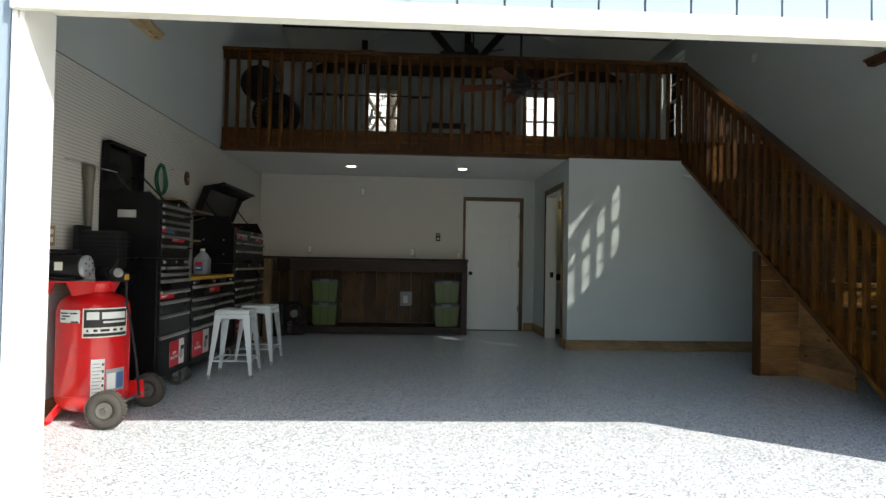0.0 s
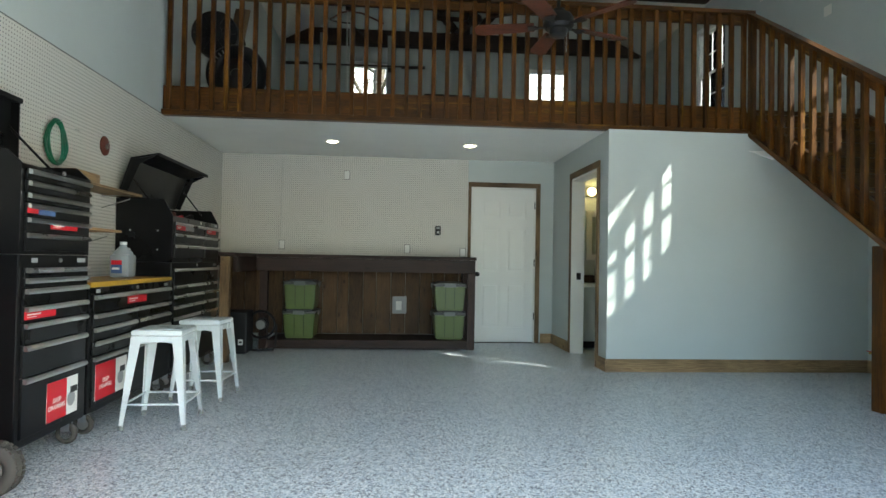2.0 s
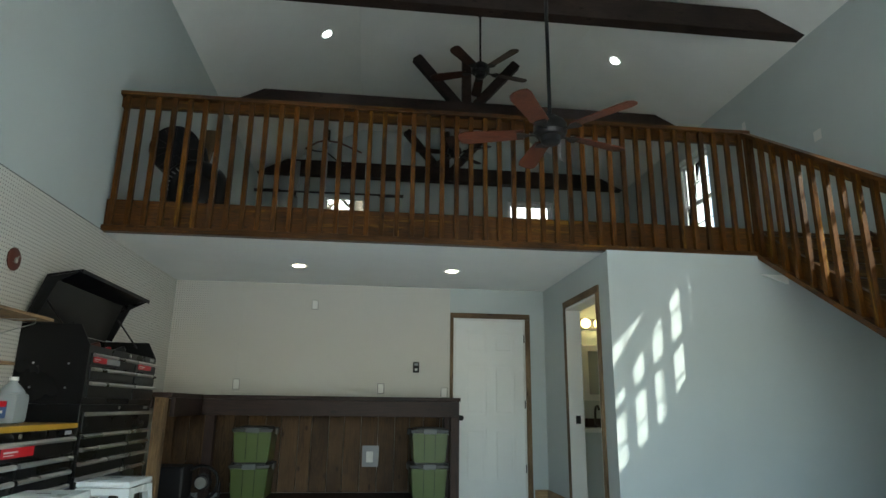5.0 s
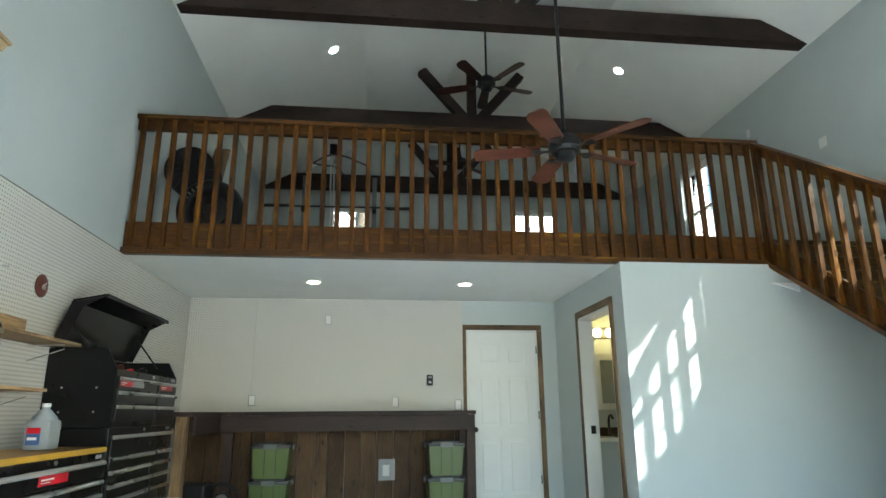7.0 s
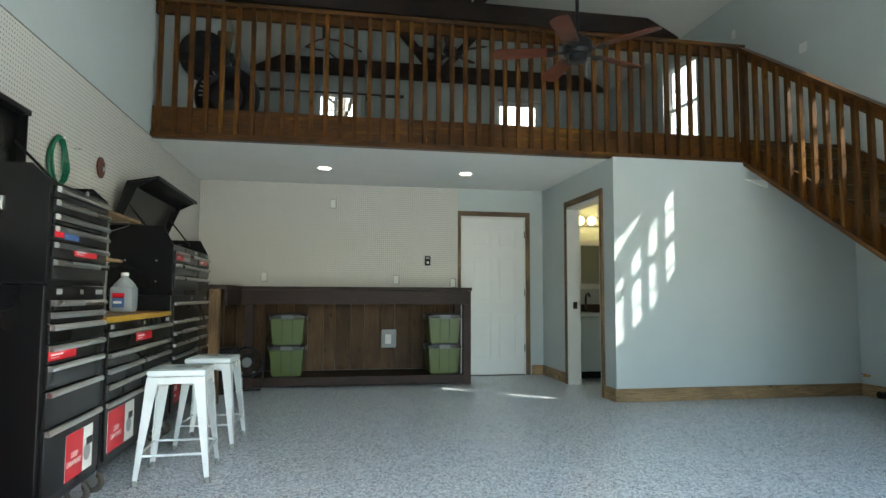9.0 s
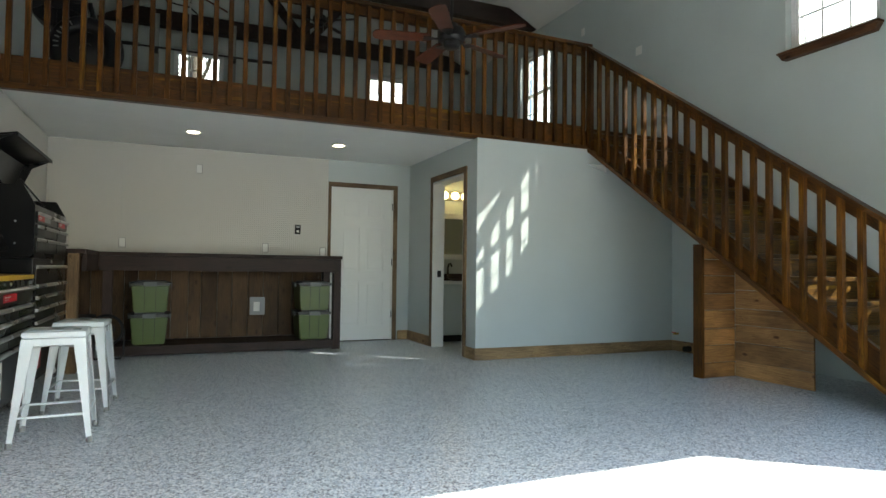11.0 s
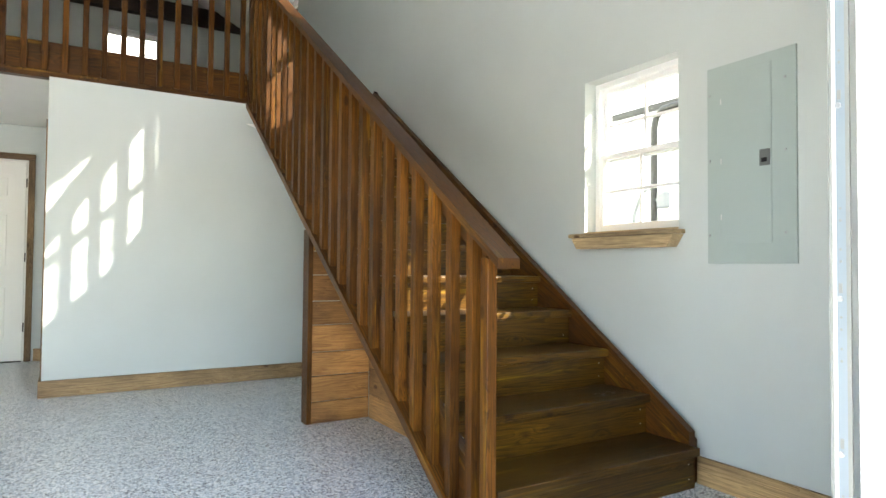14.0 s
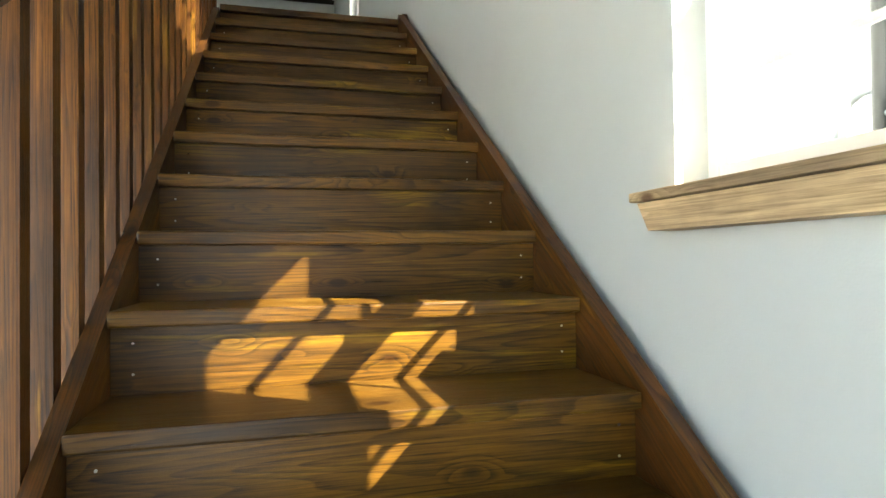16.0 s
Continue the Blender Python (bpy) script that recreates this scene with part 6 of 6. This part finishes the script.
whole("leaning_board", lb, LIGHTWOOD_Z, (-2.06, 9.5, LOFT_Z), "raw wooden board leaning against the wall", "board")
gy = thing("weight_rack", (-0.8, 12.3, LOFT_Z), "grey steel weight rack with a cable tower", "gym rack")
for gx in (-1.31, -0.25):
    part("upright", box(B(), gx - 0.035, 12.27, LOFT_Z, gx + 0.035, 12.34, 4.62), GREYPL, gy)
    part("foot_bar", box(B(), gx - 0.035, 11.9, LOFT_Z, gx + 0.035, 12.269, LOFT_Z + 0.05), GREYPL, gy)
for px in (-0.92, -0.87):
    part("cable_post", rod(B(), (px, 12.20, LOFT_Z + 0.03), (px, 12.20, 5.0), 0.014), CHROME, gy, smooth=40)
part("cross_bar", box(B(), -1.345, 12.275, LOFT_Z + 0.1, -0.215, 12.335, LOFT_Z + 0.16), GREYPL, gy)
part("pull_bar", tube(B(), [(-1.20, 12.2, 4.80), (-1.02, 12.2, 4.92), (-0.90, 12.2, 4.95), (-0.70, 12.2, 4.93), (-0.35, 12.2, 4.78)], 0.014, 8), RUST, gy, smooth=60)
part("pull_bar", tube(B(), [(-1.20, 12.2, 4.80), (-1.05, 12.2, 4.77), (-0.88, 12.2, 4.76), (-0.62, 12.2, 4.55)], 0.012, 8), IRON, gy, smooth=60)
part("tower_head", box(B(), -0.95, 12.16, 4.95, -0.84, 12.24, 5.12, 0.01), BLACK, gy)
bb = thing("barbell", (-0.8, 12.18, 4.09), "long steel barbell resting across the rack", "barbell")
part("shaft", rod(B(), (-1.90, 12.18, 4.09), (0.31, 12.18, 4.105), 0.014), IRON, bb, smooth=40)
for sx0, sx1 in ((-1.90, -1.52), (-0.06, 0.31)):
    part("sleeve", rod(B(), (sx0, 12.18, 4.09), (sx1, 12.18, 4.10), 0.025), IRON, bb, smooth=40)
for hx in (-1.31, -0.25):
    part("j_hook", box(B(), hx - 0.03, 12.15, 4.03, hx + 0.03, 12.27, 4.074, 0.004), BLACK, bb)
rb = thing("red_toolbox", (1.27, 11.0, LOFT_Z), "dull red box standing on the loft floor", "box")
part("case", box(B(), 0.96, 10.85, LOFT_Z + 0.001, 1.60, 11.2, 3.16, 0.02), DULLRED, rb)
part("lid", box(B(), 0.95, 10.84, 3.161, 1.61, 11.21, 3.22, 0.015), DULLRED, rb)
dk = thing("dumbbell_rack", (0.5, 11.0, LOFT_Z), "low black two-tier weight rack", "rack")
for z in (3.0, 3.30):
    part("tier", box(B(), 0.25, 10.9, z, 0.88, 11.15, z + 0.04, 0.004), BLACK, dk)
for px in (0.25, 0.84):
    part("post", box(B(), px, 10.98, LOFT_Z + 0.001, px + 0.04, 11.08, 3.36), BLACK, dk)

# dusty paw marks on the second tread
pm = B()
for k, (dx, dy, rr) in enumerate(((0, 0, 0.018), (-0.03, 0.028, 0.009), (-0.01, 0.035, 0.009), (0.014, 0.034, 0.009), (0.034, 0.022, 0.009), (0.10, 0.01, 0.017), (0.075, 0.036, 0.009), (0.095, 0.043, 0.009), (0.118, 0.04, 0.009), (0.135, 0.026, 0.009))):
    lathe(pm, [(rr * 0.62, 0.3742), (rr * 0.55, 0.3746)], (4.375 + dx * 0.8, 5.19 + dy * 1.1, 0), "Z", 12)
whole("paw_print", pm, GLARE_DUST_GREY, (4.40, 5.2, 0.374), "dusty pale paw marks on a stair tread", "paw print")

# ---- outside ----
# glowing sheets added so the windows look out on white
SKY_SHEET = glow("white_sky_glow", (0.93, 0.97, 1.0), 1.1)
structure("backdrop_rear", box(B(), -80, 200, -0.05, 119, 200.2, 110), SKY_SHEET, "glowing white sheet for the sky behind the garage", "backdrop")
structure("backdrop_side", box(B(), 120, 10, -0.05, 120.2, 199, 110), SKY_SHEET, "glowing white sheet for the sky beside the garage", "backdrop")
tv = thing("white_trailer", (7.6, 6.5, -0.06), "white box trailer parked beside the garage", "trailer")
part("body", box(B(), 6.6, 3.2, 0.55, 8.7, 10.5, 2.9, 0.06), TRUCK, tv)
part("roof_edge", box(B(), 6.56, 3.2, 2.9, 8.74, 10.5, 2.98), GREYPL, tv)
for wy in (6.2, 7.4):
    w_ = part("wheel", torus(B(), (6.75, wy, 0.27), "X", 0.24, 0.09, 28, 10), RUBBER, tv, smooth=60)
    part("hub", rod(B(), (6.68, wy, 0.27), (6.8, wy, 0.27), 0.14), CHROME, w_, smooth=40)
part("chassis", box(B(), 6.8, 3.3, 0.40, 8.5, 10.4, 0.549), IRON, tv)

# vehicle bars, mirror and hook placed to fit the view; ground post added
ps = thing("pipe_stand", (5.6, 5.92, -0.06), "dark vehicle bars on a made-up post beside the garage", "pipe stand")
part("post", tube(B(), [(5.6, 5.92, -0.06), (5.6, 5.92, 1.96), (5.6, 5.90, 2.04), (5.6, 5.84, 2.08), (5.6, 5.76, 2.085), (5.6, 5.45, 2.085)], 0.024, 10), LIDGREY, ps, "dark bent pipe", 60)
part("rail", box(B(), 5.63, 5.30, 2.10, 5.67, 6.42, 2.145, 0.006), LIDGREY, ps)
part("rail", box(B(), 5.63, 5.25, 1.93, 5.67, 5.72, 1.97, 0.006), LIDGREY, ps)
part("rail_tie", box(B(), 5.60, 5.50, 1.92, 5.63, 5.54, 2.14, 0.004), LIDGREY, ps)
# pale grey on mirror and hook stands in for glare
part("box", box(B(), 5.56, 5.80, 1.40, 5.62, 5.87, 1.51, 0.012), GLARE_DUST_GREY, ps, "small grey side mirror")
part("box_arm", rod(B(), (5.60, 5.86, 1.46), (5.60, 5.91, 1.46), 0.012), GLARE_DUST_GREY, ps, smooth=40)
part("hook", tube(B(), [(5.6, 6.10, 1.20), (5.6, 6.10, 1.37), (5.6, 6.03, 1.52), (5.6, 5.98, 1.545), (5.6, 5.92, 1.54)], 0.014, 8), GLARE_DUST_GREY, ps, "grey bent hook", 60)


def bare_tree(x, y, seed, height):
    rnd = random.Random(seed)
    ob = thing("bare_tree", (x, y, -0.07), "leafless grey winter tree", "tree", "bare trees")
    part("trunk", tube(B(), [(x, y, -0.08), (x + 0.05, y, height * 0.3), (x - 0.05, y + 0.1, height * 0.6), (x, y, height * 0.8)], 0.16, 10), BARK, ob, smooth=60)
    for k in range(16):
        z = height * rnd.uniform(0.25, 0.8)
        a = rnd.uniform(0, 2 * math.pi)
        ln = rnd.uniform(1.2, 2.8)
        p = Vector((x, y, z))
        pts = [p]
        d = Vector((math.cos(a), math.sin(a), rnd.uniform(0.2, 0.9)))
        for j in range(5):
            d += Vector((rnd.uniform(-0.3, 0.3), rnd.uniform(-0.3, 0.3), rnd.uniform(-0.15, 0.3)))
            pts.append(pts[-1] + d.normalized() * ln / 5)
        lm = part("limb", tube(B(), pts, 0.045, 6), BARK, ob, smooth=60)
        tw = B()
        for j in range(2, 6):
            for _ in range(3):
                e = Vector((rnd.uniform(-1, 1), rnd.uniform(-1, 1), rnd.uniform(0, 1))).normalized() * rnd.uniform(0.5, 1.1)
                tube(tw, [pts[j], pts[j] + e * 0.5 + Vector((0, 0, 0.05)), pts[j] + e], 0.012, 4)
        part("twigs", tw, BARK, lm)
    return ob


bare_tree(-0.6, 19.5, 3, 9.0)
bare_tree(-2.4, 22.0, 8, 10.0)
bare_tree(12.0, 14.5, 5, 9.0)
